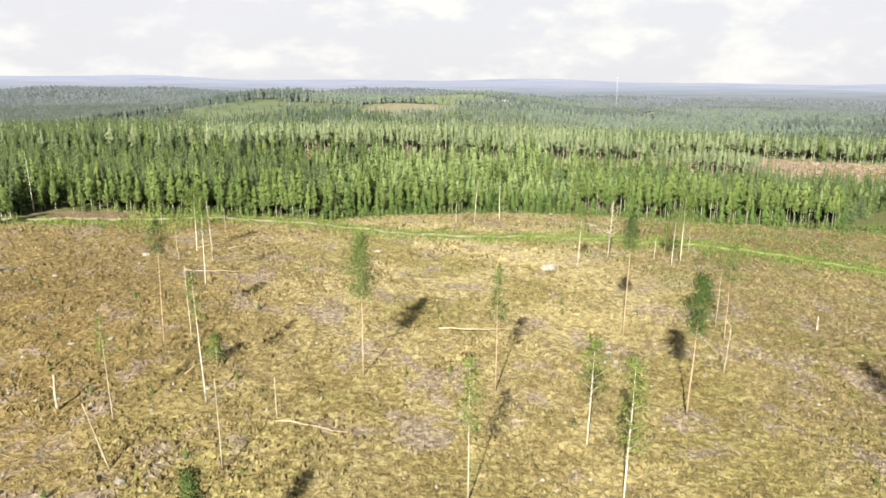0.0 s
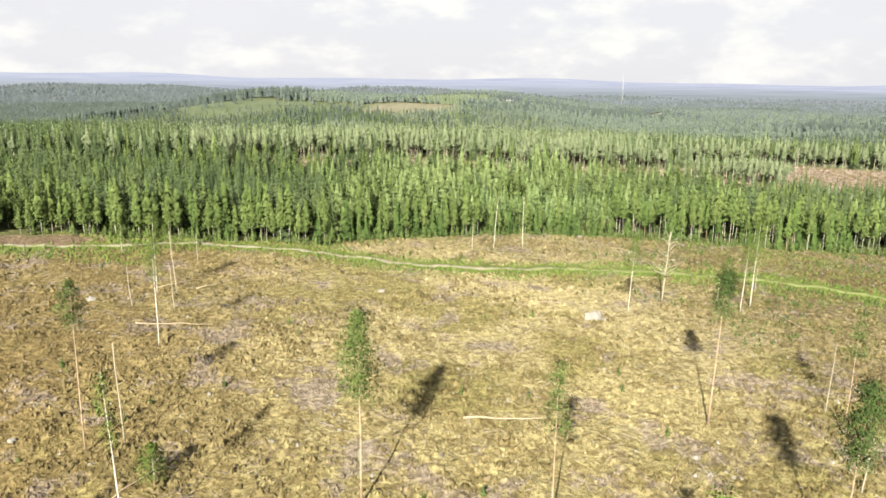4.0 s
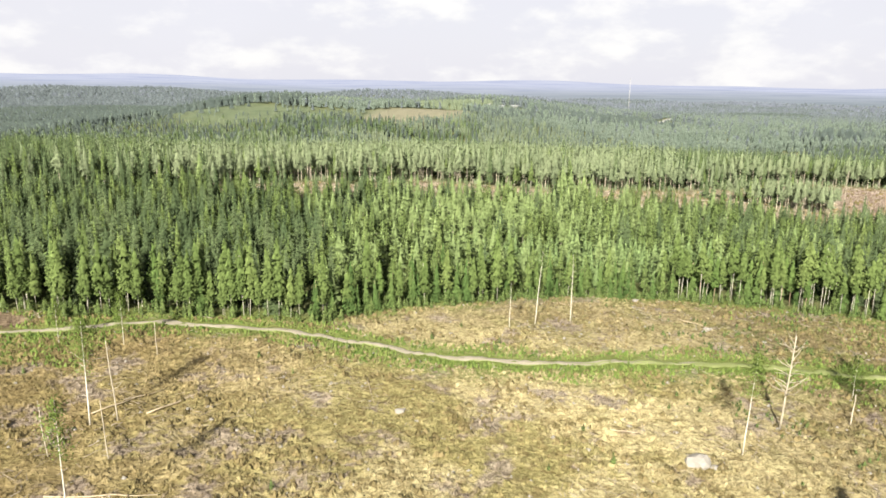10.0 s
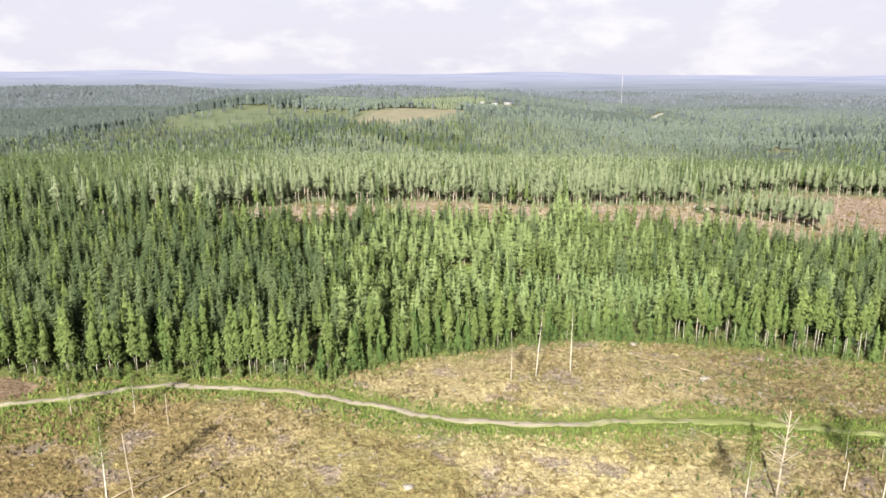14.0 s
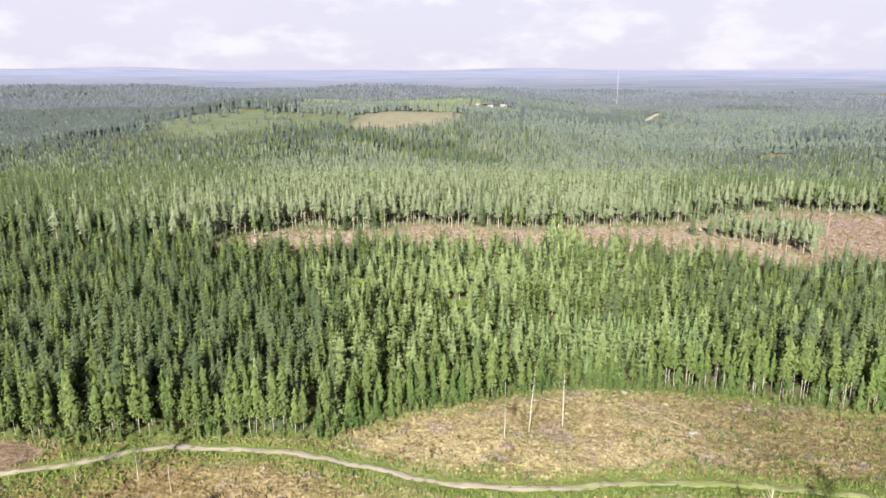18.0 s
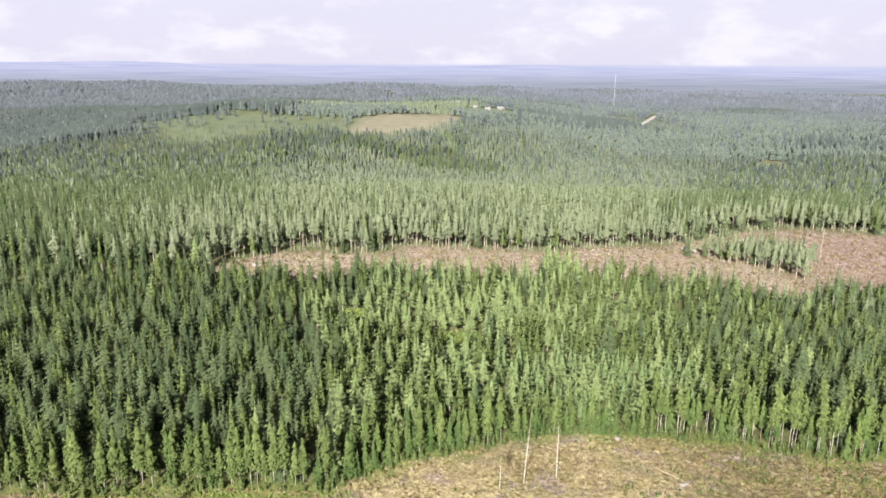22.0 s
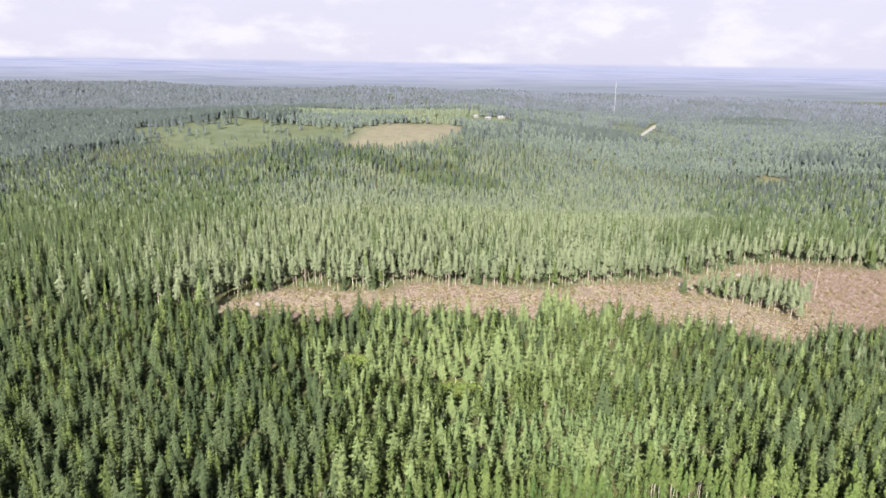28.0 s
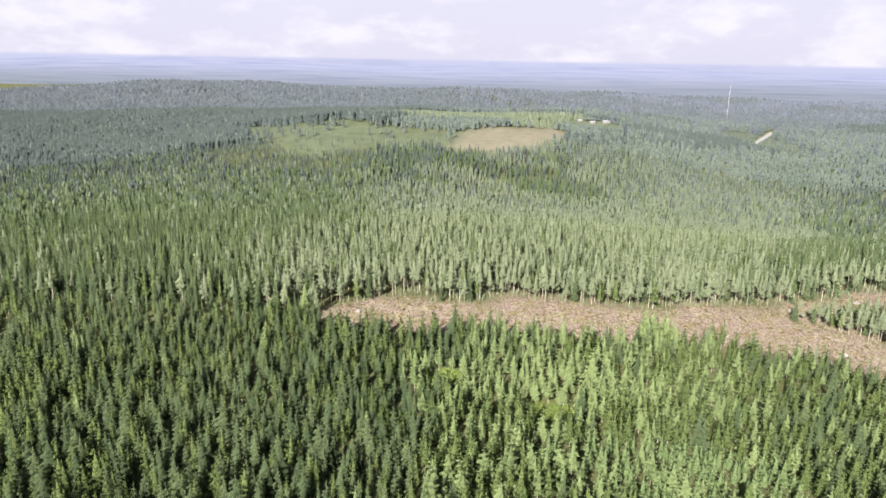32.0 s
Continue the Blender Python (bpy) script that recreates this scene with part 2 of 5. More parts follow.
def felling_cover(g, pos):
    """Straw, green grass, brown heath and grey slash in soft patches of one to ten metres."""
    warp = g.node("ShaderNodeTexNoise")
    g.link(pos, warp.inputs["Vector"])
    warp.inputs["Scale"].default_value, warp.inputs["Detail"].default_value = 0.55, 2.0
    bent = g.node("ShaderNodeMix")
    bent.data_type, bent.blend_type = "RGBA", "LINEAR_LIGHT"
    bent.inputs["Factor"].default_value = 0.9
    g.link(pos, bent.inputs[6])
    g.link(warp.outputs["Color"], bent.inputs[7])
    q = bent.outputs[2]
    side = g.tree.nodes.new("ShaderNodeSeparateXYZ")
    g.link(pos, side.inputs[0])
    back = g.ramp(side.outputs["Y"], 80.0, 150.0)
    west = g.math("MULTIPLY", g.ramp(side.outputs["X"], -8.0, -62.0), g.math("SUBTRACT", 1.0, g.math("MULTIPLY", back, 0.22)))
    wet = g.math("MULTIPLY", g.ramp(side.outputs["X"], 14.0, 55.0), g.math("MAXIMUM", g.math("MULTIPLY", g.ramp(side.outputs["X"], 28.0, 62.0), 0.8), g.ramp(side.outputs["Y"], 80.0, 165.0)))
    verge = g.math("MULTIPLY", g.math("MULTIPLY", g.ramp(side.outputs["Y"], 168.0, 188.0), g.ramp(side.outputs["X"], -35.0, 5.0)), 0.6)
    wet = g.math("MAXIMUM", wet, verge)
    big, mid, small, tiny = g.noise(q, 0.045, 3.0), g.noise(q, 0.17, 4.0, 0.6), g.noise(q, 0.42, 4.0, 0.62), g.noise(pos, 1.25, 5.0, 0.68)
    tiny = g.ramp(tiny, 0.36, 0.66)
    straw = g.mix(tiny, (0.212, 0.172, 0.080), (0.425, 0.362, 0.184))
    # straw turns paler towards the far side of the felling
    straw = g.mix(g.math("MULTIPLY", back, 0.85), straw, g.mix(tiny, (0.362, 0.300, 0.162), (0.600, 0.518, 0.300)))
    straw = g.mix(g.math("MULTIPLY", west, 0.80), straw, g.mix(tiny, (0.128, 0.084, 0.034), (0.310, 0.215, 0.092)))
    olive = g.mix(tiny, (0.165, 0.146, 0.054), (0.345, 0.302, 0.125))
    brown = g.mix(tiny, (0.130, 0.096, 0.042), (0.270, 0.205, 0.098))
    slash = g.mix(tiny, (0.165, 0.128, 0.108), (0.395, 0.325, 0.278))
    col = g.mix(g.math("MULTIPLY", g.ramp(g.math("ADD", big, g.math("MULTIPLY", small, 0.35)), 0.66, 0.80), g.math("SUBTRACT", 0.8, g.math("MULTIPLY", west, 0.45))), straw, olive)
    clods = g.noise(q, 0.72, 4.0, 0.62)
    heath = g.ramp(g.math("ADD", g.math("ADD", g.math("MULTIPLY", clods, 0.75), g.math("MULTIPLY", small, 0.45)), g.math("ADD", g.math("MULTIPLY", mid, 0.35), g.math("ADD", g.math("MULTIPLY", west, 0.10), g.math("MULTIPLY", g.math("SUBTRACT", 0.6, back), 0.045)))), 0.775, 0.865)
    col = g.mix(g.math("MULTIPLY", heath, 0.66), col, brown)
    moor = g.mix(g.ramp(mid, 0.47, 0.57), g.mix(tiny, (0.085, 0.062, 0.034), (0.225, 0.172, 0.100)), g.mix(tiny, (0.080, 0.082, 0.028), (0.215, 0.205, 0.076)))
    col = g.mix(g.math("MULTIPLY", wet, g.math("ADD", 0.60, g.math("MULTIPLY", g.ramp(clods, 0.44, 0.56), 0.36))), col, moor)
    grey = g.ramp(g.math("ADD", g.noise(q, 0.135, 4.0, 0.6), g.math("MULTIPLY", clods, 0.28)), 0.68, 0.79)
    col = g.mix(g.math("MULTIPLY", grey, 0.75), col, slash)
    # dark flecks put into the colour as shade between tussocks
    tussock_shade = g.ramp(g.noise(q, 1.5, 3.0, 0.6), 0.57, 0.68)
    col = g.mix(g.math("MULTIPLY", tussock_shade, 0.38), col, (0.080, 0.060, 0.032))
    return col, small, tiny


TUFT, g = material("dry_grass")
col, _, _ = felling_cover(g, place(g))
tone = g.attr("tone")
own = g.node("ShaderNodeVectorMath")
own.operation = "SCALE"
g.link(col, own.inputs[0])
g.link(g.math("ADD", 0.74, g.math("MULTIPLY", tone, 0.52)), own.inputs["Scale"])
col = own.outputs[0]
lie = g.node("ShaderNodeCombineXYZ")
lie.inputs[1].default_value, lie.inputs[2].default_value = -0.35, 0.94
finish(g, col, 0.85, through_light=0.1, normal=lie.outputs[0])

HERB, g = material("green_verge_plants")
tone = g.attr("tone")
col = g.mix(tone, (0.10, 0.165, 0.038), (0.25, 0.315, 0.085))
finish(g, col, 0.8, through_light=0.25)

HEATH, g = material("heath_and_shoots")
tone = g.attr("tone")
col = g.mix(tone, (0.120, 0.098, 0.044), (0.255, 0.200, 0.098))
finish(g, col, 0.85, through_light=0.15)

TWIG, g = material("grey_slash_twigs")
tone = g.attr("tone")
finish(g, g.mix(tone, (0.16, 0.13, 0.105), (0.36, 0.31, 0.26)), 0.9)

FRESH, g = material("fresh_cut_branches")
tone = g.attr("tone")
finish(g, g.mix(tone, (0.20, 0.155, 0.122), (0.55, 0.475, 0.395)), 0.9)

GRAVEL, g = material("track_gravel")
pos = place(g)
n1, n2 = g.noise(pos, 0.25, 4.0), g.noise(pos, 3.0, 5.0, 0.7)
col = g.mix(n2, (0.24, 0.21, 0.165), (0.42, 0.375, 0.30))
worn = g.math("SUBTRACT", 1.0, g.attr("rut"))
grass = g.ramp(g.math("ADD", g.math("MULTIPLY", worn, 0.75), g.math("MULTIPLY", n1, 0.75)), 0.62, 0.95)
col = g.mix(g.math("MULTIPLY", grass, 0.85), col, (0.19, 0.225, 0.07))
finish(g, col, 0.95, n2, 0.5, 0.05)

GROUND, g = material("ground_cover")
pos = place(g)
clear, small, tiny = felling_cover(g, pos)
mid = g.noise(pos, 0.16, 4.0, 0.6)
floor = g.mix(small, (0.085, 0.095, 0.042), (0.185, 0.190, 0.085))
col = g.mix(g.attr("open"), floor, clear)
slash = g.mix(g.ramp(tiny, 0.35, 0.68), (0.200, 0.150, 0.112), (0.48, 0.390, 0.305))
slash = g.mix(g.ramp(mid, 0.44, 0.60), slash, g.mix(g.ramp(tiny, 0.35, 0.68), (0.180, 0.162, 0.085), (0.46, 0.41, 0.25)))
east = g.tree.nodes.new("ShaderNodeSeparateXYZ")
g.link(pos, east.inputs[0])
slash = g.mix(g.math("MULTIPLY", g.math("MULTIPLY", g.ramp(east.outputs["Y"], 600.0, 520.0), g.ramp(g.math("ADD", east.outputs["X"], g.math("MULTIPLY", mid, 40.0)), 150.0, 200.0)), 0.75), slash, g.mix(g.ramp(tiny, 0.35, 0.68), (0.130, 0.082, 0.066), (0.36, 0.265, 0.225)))
col = g.mix(g.attr("slash"), col, slash)
green = g.mix(small, (0.095, 0.135, 0.034), (0.225, 0.262, 0.080))
col = g.mix(g.attr("green"), col, green)
sand = g.mix(tiny, (0.14, 0.10, 0.068), (0.30, 0.225, 0.155))
col = g.mix(g.attr("sand"), col, sand)
stubble = g.mix(g.ramp(g.noise(pos, 0.08, 5.0, 0.65), 0.35, 0.65), (0.225, 0.214, 0.152), (0.300, 0.276, 0.196))
col = g.mix(g.attr("stubble"), col, stubble)
meadow = g.mix(g.ramp(g.noise(pos, 0.05, 6.0, 0.7), 0.40, 0.62), (0.165, 0.195, 0.118), (0.118, 0.148, 0.088))
col = g.mix(g.attr("meadow"), col, meadow)
height = g.math("ADD", g.math("MULTIPLY", small, 0.6), g.math("MULTIPLY", tiny, 0.4))
finish(g, col, 0.95, height, 0.9, 0.35, gloss=0.05)

FARHAZE, g = material("hazy_distance")
pos = place(g)
sp = g.tree.nodes.new("ShaderNodeSeparateXYZ")
g.link(pos, sp.inputs[0])
v = g.tree.nodes.new("ShaderNodeVectorMath")
v.operation = "MULTIPLY"
g.link(pos, v.inputs[0])
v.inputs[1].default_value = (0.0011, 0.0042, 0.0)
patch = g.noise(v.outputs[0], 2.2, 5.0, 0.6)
# haze painted in by distance, paler and bluer; the sheet glows with it
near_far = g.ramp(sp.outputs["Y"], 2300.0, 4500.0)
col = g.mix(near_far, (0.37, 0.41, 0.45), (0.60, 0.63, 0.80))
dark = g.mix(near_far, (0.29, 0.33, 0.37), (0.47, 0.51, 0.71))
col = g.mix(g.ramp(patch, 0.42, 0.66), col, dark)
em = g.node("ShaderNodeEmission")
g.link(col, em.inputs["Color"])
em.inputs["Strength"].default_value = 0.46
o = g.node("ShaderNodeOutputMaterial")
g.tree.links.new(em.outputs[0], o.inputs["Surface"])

WALL_PAINT, g = material("pale_painted_board")
finish(g, g.mix(g.noise(place(g), 0.4), (0.25, 0.24, 0.228), (0.32, 0.308, 0.29)), 0.7)
ROOF, g = material("light_sheet_roof")
finish(g, g.mix(g.noise(place(g), 0.6), (0.26, 0.268, 0.275), (0.34, 0.348, 0.355)), 0.45, gloss=0.4)
STEEL, g = material("galvanised_steel")
finish(g, g.mix(g.noise(place(g), 0.05), (0.36, 0.35, 0.35), (0.46, 0.45, 0.45)), 0.5)


# ---- the lie of the land ----
HILLS = [(-2.8, -60, 250, 160, 110), (44.6, -60, 330, 330, 240), (6.0, 0, 150, 200, 90), (23.4, -110, 1045, 280, 165), (26.2, -90, 1450, 420, 190), (17.4, 60, 1310, 150, 120), (36.0, -150, 2150, 330, 150), (30.0, -1150, 2250, 520, 330), (-7.0, -450, 1100, 350, 500), (35.9, -290, 1210, 200, 170), (12.9, 350, 1000, 420, 420), (-1.4, -140, 560, 280, 180), (-3.8, -45, 150, 60, 45), (10.9, -20, -40, 220, 110)]
# gentle swells: a row of heights west to east for each distance
NEAR_SWELLS = {60: (-0.4, -4.1, -2.9, -0.9, -1.1), 125: (2.4, 1.7, -1.3, -1.5, -0.6), 190: (1.3, -0.4, -0.5, 1.2, 0.2), 255: (0.0, -0.5, -0.7, 1.8, 1.5), 320: (0.6, 0.3, -0.4, 0.5, -3.2), 390: (-5.4, 0.9, -2.0, -2.7, -0.0)}
FAR_SWELLS = {480: (4.2, -4.5, -1.6, 4.3), 600: (4.0, 1.0, -4.2, -6.2), 720: (1.2, 4.6, -5.5, -6.0), 860: (15.7, 12.8, 4.9, -27.7), 1010: (14.2, -3.4, 5.6, -6.9), 1180: (-2.0, 1.6, 3.4, -3.6)}
HILLS += [(h, cx, cy, 75, 65) for cy, row in NEAR_SWELLS.items() for cx, h in zip((-110, -40, 30, 100, 170), row)]
HILLS += [(h, cx, cy, 170, 120) for cy, row in FAR_SWELLS.items() for cx, h in zip((-350, -150, 50, 250), row)]


def land(x, y):
    """Height of the ground at x, y (arrays or numbers)."""
    x, y = np.asarray(x, float), np.asarray(y, float)
    z = np.full(np.broadcast(x, y).shape, -19.7)
    for h, cx, cy, rx, ry in HILLS:
        z = z + h * np.exp(-((x - cx) / rx) ** 2 - ((y - cy) / ry) ** 2)
    w = np.exp(-((x / 260) ** 2) - ((y - 170) / 190) ** 2)
    z = z + 36 * np.clip((y - 1700) / 1400, 0, 1) ** 1.5
    return z + w * (-1.4 * x / 100 - 14.9 * (y - 150) / 100)


def rough(x, y):
    """Hummocks of a few decimetres, only near the felled ground."""
    near = np.exp(-((x / 170) ** 4) - ((y - 130) / 130) ** 4)
    a = np.sin(0.61 * x + 1.3 * np.sin(0.23 * y)) * np.sin(0.53 * y + 1.1 * np.sin(0.31 * x))
    b = np.sin(1.9 * x + 2.0 * np.sin(0.9 * y)) * np.sin(2.1 * y + 1.7 * np.sin(0.8 * x))
    c = np.sin(4.3 * x + 2.3 * np.sin(2.2 * y)) * np.sin(4.7 * y + 1.9 * np.sin(1.9 * x))
    return near * (0.22 * a + 0.13 * b + 0.07 * c)


def ground_z(x, y):
    return land(x, y) + rough(np.asarray(x, float), np.asarray(y, float))


def dist_line(x, y, line):
    """Distance of points from a polyline."""
    d = np.full(np.shape(x), 1e9)
    for (ax, ay), (bx, by) in zip(line, line[1:]):
        ux, uy = bx - ax, by - ay
        k = np.clip(((x - ax) * ux + (y - ay) * uy) / (ux * ux + uy * uy), 0, 1)
        d = np.minimum(d, np.hypot(x - ax - k * ux, y - ay - k * uy))
    return d


def inside(x, y, ring):
    """Whether points lie in a closed outline."""
    r = np.zeros(np.shape(x), bool)
    for (ax, ay), (bx, by) in zip(ring, ring[1:] + ring[:1]):
        cross = ((ay > y) != (by > y)) & (x < (bx - ax) * (y - ay) / ((by - ay) or 1e-9) + ax)
        r ^= cross
    return r


def signed(x, y, ring):
    """Positive metres inside an outline, negative outside."""
    d = dist_line(x, y, ring + ring[:1])
    return np.where(inside(x, y, ring), d, -d)


def oval(x, y, cx, cy, rx, ry):
    return 1 - np.hypot((x - cx) / rx, (y - cy) / ry)


EDGE = [(-420, -60), (-230, 60), (-138.4, 119.9), (-96.8, 151.5), (-89.5, 160.8), (-85.3, 172.8), (-77, 174), (-70.9, 172.1), (-64.8, 175.8), (-48.2, 178.1), (-38.5, 179), (-31, 179), (-25, 183.5), (-17, 189.5), (-8, 193.5), (3, 198), (13, 202), (26, 203.5), (37, 203), (47, 201.5), (57, 199.7), (66, 197), (75, 195), (118, 196), (170, 206), (300, 190), (480, 120)]
FELLED = EDGE + [(480, -220), (-420, -220)]
TRACK = [(-170, 152), (-115.5, 149.3), (-92.6, 158.3), (-78.3, 163.1), (-70.8, 165.7), (-64.8, 169.6), (-58.5, 172.9), (-47.3, 173.5), (-37.5, 173.4), (-27.6, 171.2), (-17.6, 167.8), (-10.5, 165.3), (-1.6, 163.9), (9.2, 163.8), (17.9, 165.3), (27.5, 166.4), (36.1, 166.3), (47.4, 165.7), (56.7, 164.6), (68.8, 162.5), (79.9, 157), (90.2, 151.7), (103.4, 145.3), (141.1, 125.3), (220, 90)]
STRIP = [(-95, 305), (-96.5, 324.7), (-90.3, 331), (-81.4, 337.1), (-73.4, 344.1), (-64.2, 347.1), (-53.4, 340.2), (-39.3, 341.9), (-25.6, 351.5), (-15.9, 357.3), (-3.4, 356.2), (9, 355.5), (21.4, 355), (34.2, 358.6), (50.8, 367.4), (68.2, 376.5), (91.3, 383.9), (105, 389.3), (124.1, 400.9), (138.8, 410.1), (153.8, 418.7), (167.3, 422.7), (179.1, 428.9), (192.1, 425.3), (210.4, 422.2), (300, 425), (330, 400), (222, 345), (152.8, 331.1), (131.8, 311.5), (120.1, 300.5), (114.6, 309.3), (105.4, 311.2), (98.1, 313.2), (88.1, 313.6), (78.1, 314.2), (69.8, 320.9), (55.7, 323.8), (39.1, 326.4), (27, 315.8), (16.3, 312.3), (-4.3, 310.2), (-23, 314.6), (-35, 309.9), (-50.2, 302.3), (-61.6, 299.5), (-77.5, 299.7), (-89, 304.4)]
ISLAND = [(103.9, 380.1), (108.9, 365.8), (118.5, 358), (128.1, 351.5), (134, 343.6), (141.4, 339.4), (155, 357.1), (166, 378.2), (158.5, 376.8), (148.9, 384.2), (135.8, 384.4), (116.6, 375.3), (101.7, 365.5)]
STUBBLE = [(-138, 862), (-134, 1010), (-106, 1065), (-75, 1117), (-4, 1150), (34, 1120), (26, 1010), (-18, 900), (-75, 862), (-118, 850)]
MEADOW = [(-578.4, 1274.6), (-506.1, 1283.1), (-367.8, 1140.3), (-301.9, 1094.8), (-222.9, 1039), (-187.9, 1024), (-122, 1030), (-120, 876), (-190, 868), (-236, 826), (-262, 812), (-312, 838), (-376, 912)]


def mesh_arrays(name, verts, faces, materials, tone=None, index=None, smooth=False, layers=(), normals=None):
    """A mesh of triangles or quads from number arrays."""
    me = bpy.data.meshes.new(name)
    verts, faces = np.asarray(verts, np.float32), np.asarray(faces, np.int32)
    k = faces.shape[1]
    me.vertices.add(len(verts))
    me.vertices.foreach_set("co", verts.ravel())
    me.loops.add(faces.size)
    me.loops.foreach_set("vertex_index", faces.ravel())
    me.polygons.add(len(faces))
    me.polygons.foreach_set("loop_start", np.arange(0, faces.size, k, dtype=np.int32))
    me.polygons.foreach_set("loop_total", np.full(len(faces), k, np.int32))
    if smooth:
        me.polygons.foreach_set("use_smooth", np.ones(len(faces), bool))
    if index is not None:
        me.polygons.foreach_set("material_index", np.asarray(index, np.int32))
    for m in materials:
        me.materials.append(m)
    if normals is not None:
        a = me.attributes.new("soft", "FLOAT_VECTOR", "POINT")
        a.data.foreach_set("vector", np.asarray(normals, np.float32).ravel())
    for key, values in ([("tone", tone)] if tone is not None else []) + list(layers):
        a = me.attributes.new(key, "FLOAT", "POINT")
        a.data.foreach_set("value", np.asarray(values, np.float32))
    me.update(calc_edges=True)
    return me


def stepped(fine_lo, fine_hi, fine, lo, hi, growth):
    """Coordinates, close together in the middle and further and further apart outwards."""
    mid = list(np.arange(fine_lo, fine_hi + fine / 2, fine))
    s, v = fine, mid[-1]
    while v < hi:
        s = min(s * growth, 60)
        v += s
        mid.append(min(v, hi))
    s, v = fine, mid[0]
    front = []
    while v > lo:
        s = min(s * growth, 60)
        v -= s
        front.append(max(v, lo))
    return np.array(front[::-1] + mid)


def build_ground():
    gx = stepped(-105, 115, 1.1, -4300, 4300, 1.14)
    gy = stepped(48, 212, 1.05, -3000, 2480, 1.12)
    X, Y = np.meshgrid(gx, gy)
    x, y = X.ravel(), Y.ravel()
    z = ground_z(x, y)
    nx, ny = len(gx), len(gy)
    i = (np.arange(ny - 1)[:, None] * nx + np.arange(nx - 1)[None]).ravel()
    faces = np.stack([i, i + 1, i + nx + 1, i + nx], 1)
    soft = lambda d, w: np.clip(d / w + 0.5, 0, 1)  # noqa: E731
    felled = soft(signed(x, y, FELLED), 4)
    strip = soft(signed(x, y, STRIP), 6) * (1 - 0.6 * soft(signed(x, y, ISLAND), 4))
    small_cut = 0.35 * soft(oval(x, y, 372, 862, 26, 42), 0.3)
    track = dist_line(x, y, TRACK)
    wob = 1.3 * np.sin(0.31 * x) + 0.9 * np.sin(0.83 * x + 1)
    verge = np.clip(1.25 - np.abs(track + np.where(y > 165, 1.5, -0.5) + wob * 0.6) / 7.5, 0, 1) * felled
    right = np.clip((x - 45) / 40, 0, 1) * np.clip(1 - np.abs(y - 178) / 34, 0, 1) * felled
    left = np.clip((-62 - x) / 12, 0, 1) * np.clip(1 - np.abs(y - 163) / 14, 0, 1) * felled
    glade = np.maximum(soft(oval(x, y, -38, 271, 7, 9), 0.4), soft(oval(x, y, -4, 257, 9, 8), 0.4))
    fringe = np.clip(1.1 - np.abs(signed(x, y, FELLED) + 1.5 * np.sin(0.4 * x)) / 4.5, 0, 0.8) * (y > 100) * (np.abs(x) < 200)
    green = np.clip(np.maximum.reduce([verge, right * 0.35, left, glade, fringe]), 0, 1)
    sand = np.maximum(soft(oval(x, y, -82.7, 168, 7, 4.5), 0.4), soft(oval(x, y, -90.7, 165, 8, 4), 0.4))
    edge_wob = 0.10 * np.sin(x / 17) + 0.08 * np.sin(y / 11 + x / 29)
    stubble = np.maximum(soft(signed(x, y, STUBBLE) + 25 * edge_wob + 6 * np.sin(x / 6 + y / 9), 24), soft(oval(x, y, 100, 1090, 62, 48), 0.2))
    meadow = np.maximum.reduce([soft(signed(x, y, MEADOW) + 45 * edge_wob + 6 * np.sin(x / 8 + y / 13), 30), soft(oval(x, y, 325, 1225, 56, 160), 0.2), soft(oval(x, y, 75, 1221, 70, 60), 0.2)])
    me = mesh_arrays("ground", np.stack([x, y, z], 1), faces, [GROUND], smooth=True,
                     layers=[("open", felled), ("slash", np.maximum(strip, small_cut)), ("green", green * (1 - sand)), ("sand", sand), ("stubble", stubble), ("meadow", meadow)])
    tagged(new("ground", me), "rolling forest ground with felled clearings of straw-coloured grass", "ground", kind="structure")


build_ground()


def build_distance():
    """The country behind the last woods, out to the skyline: a glowing sheet with painted haze."""
    gx = np.linspace(-4400, 4400, 90)
    gy = np.linspace(2420, 4930, 54)
    X, Y = np.meshgrid(gx, gy)
    x, y = X.ravel(), Y.ravel()
    k = (y - 2420) / 2510
    z = -6 + (82 - 0.0045 * x) * k ** 1.15 + (9 * np.sin(0.0021 * x + 0.9 * np.sin(0.0031 * y)) + 6 * np.sin(0.0047 * x + 0.0036 * y)) * k
    nx, ny = len(gx), len(gy)
    i = (np.arange(ny - 1)[:, None] * nx + np.arange(nx - 1)[None]).ravel()
    faces = np.stack([i, i + 1, i + nx + 1, i + nx], 1)
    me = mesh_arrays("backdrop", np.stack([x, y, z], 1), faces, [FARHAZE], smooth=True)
    tagged(new("backdrop", me), "wooded distance reaching to the skyline, painted blue with haze", "backdrop", kind="structure")


build_distance()


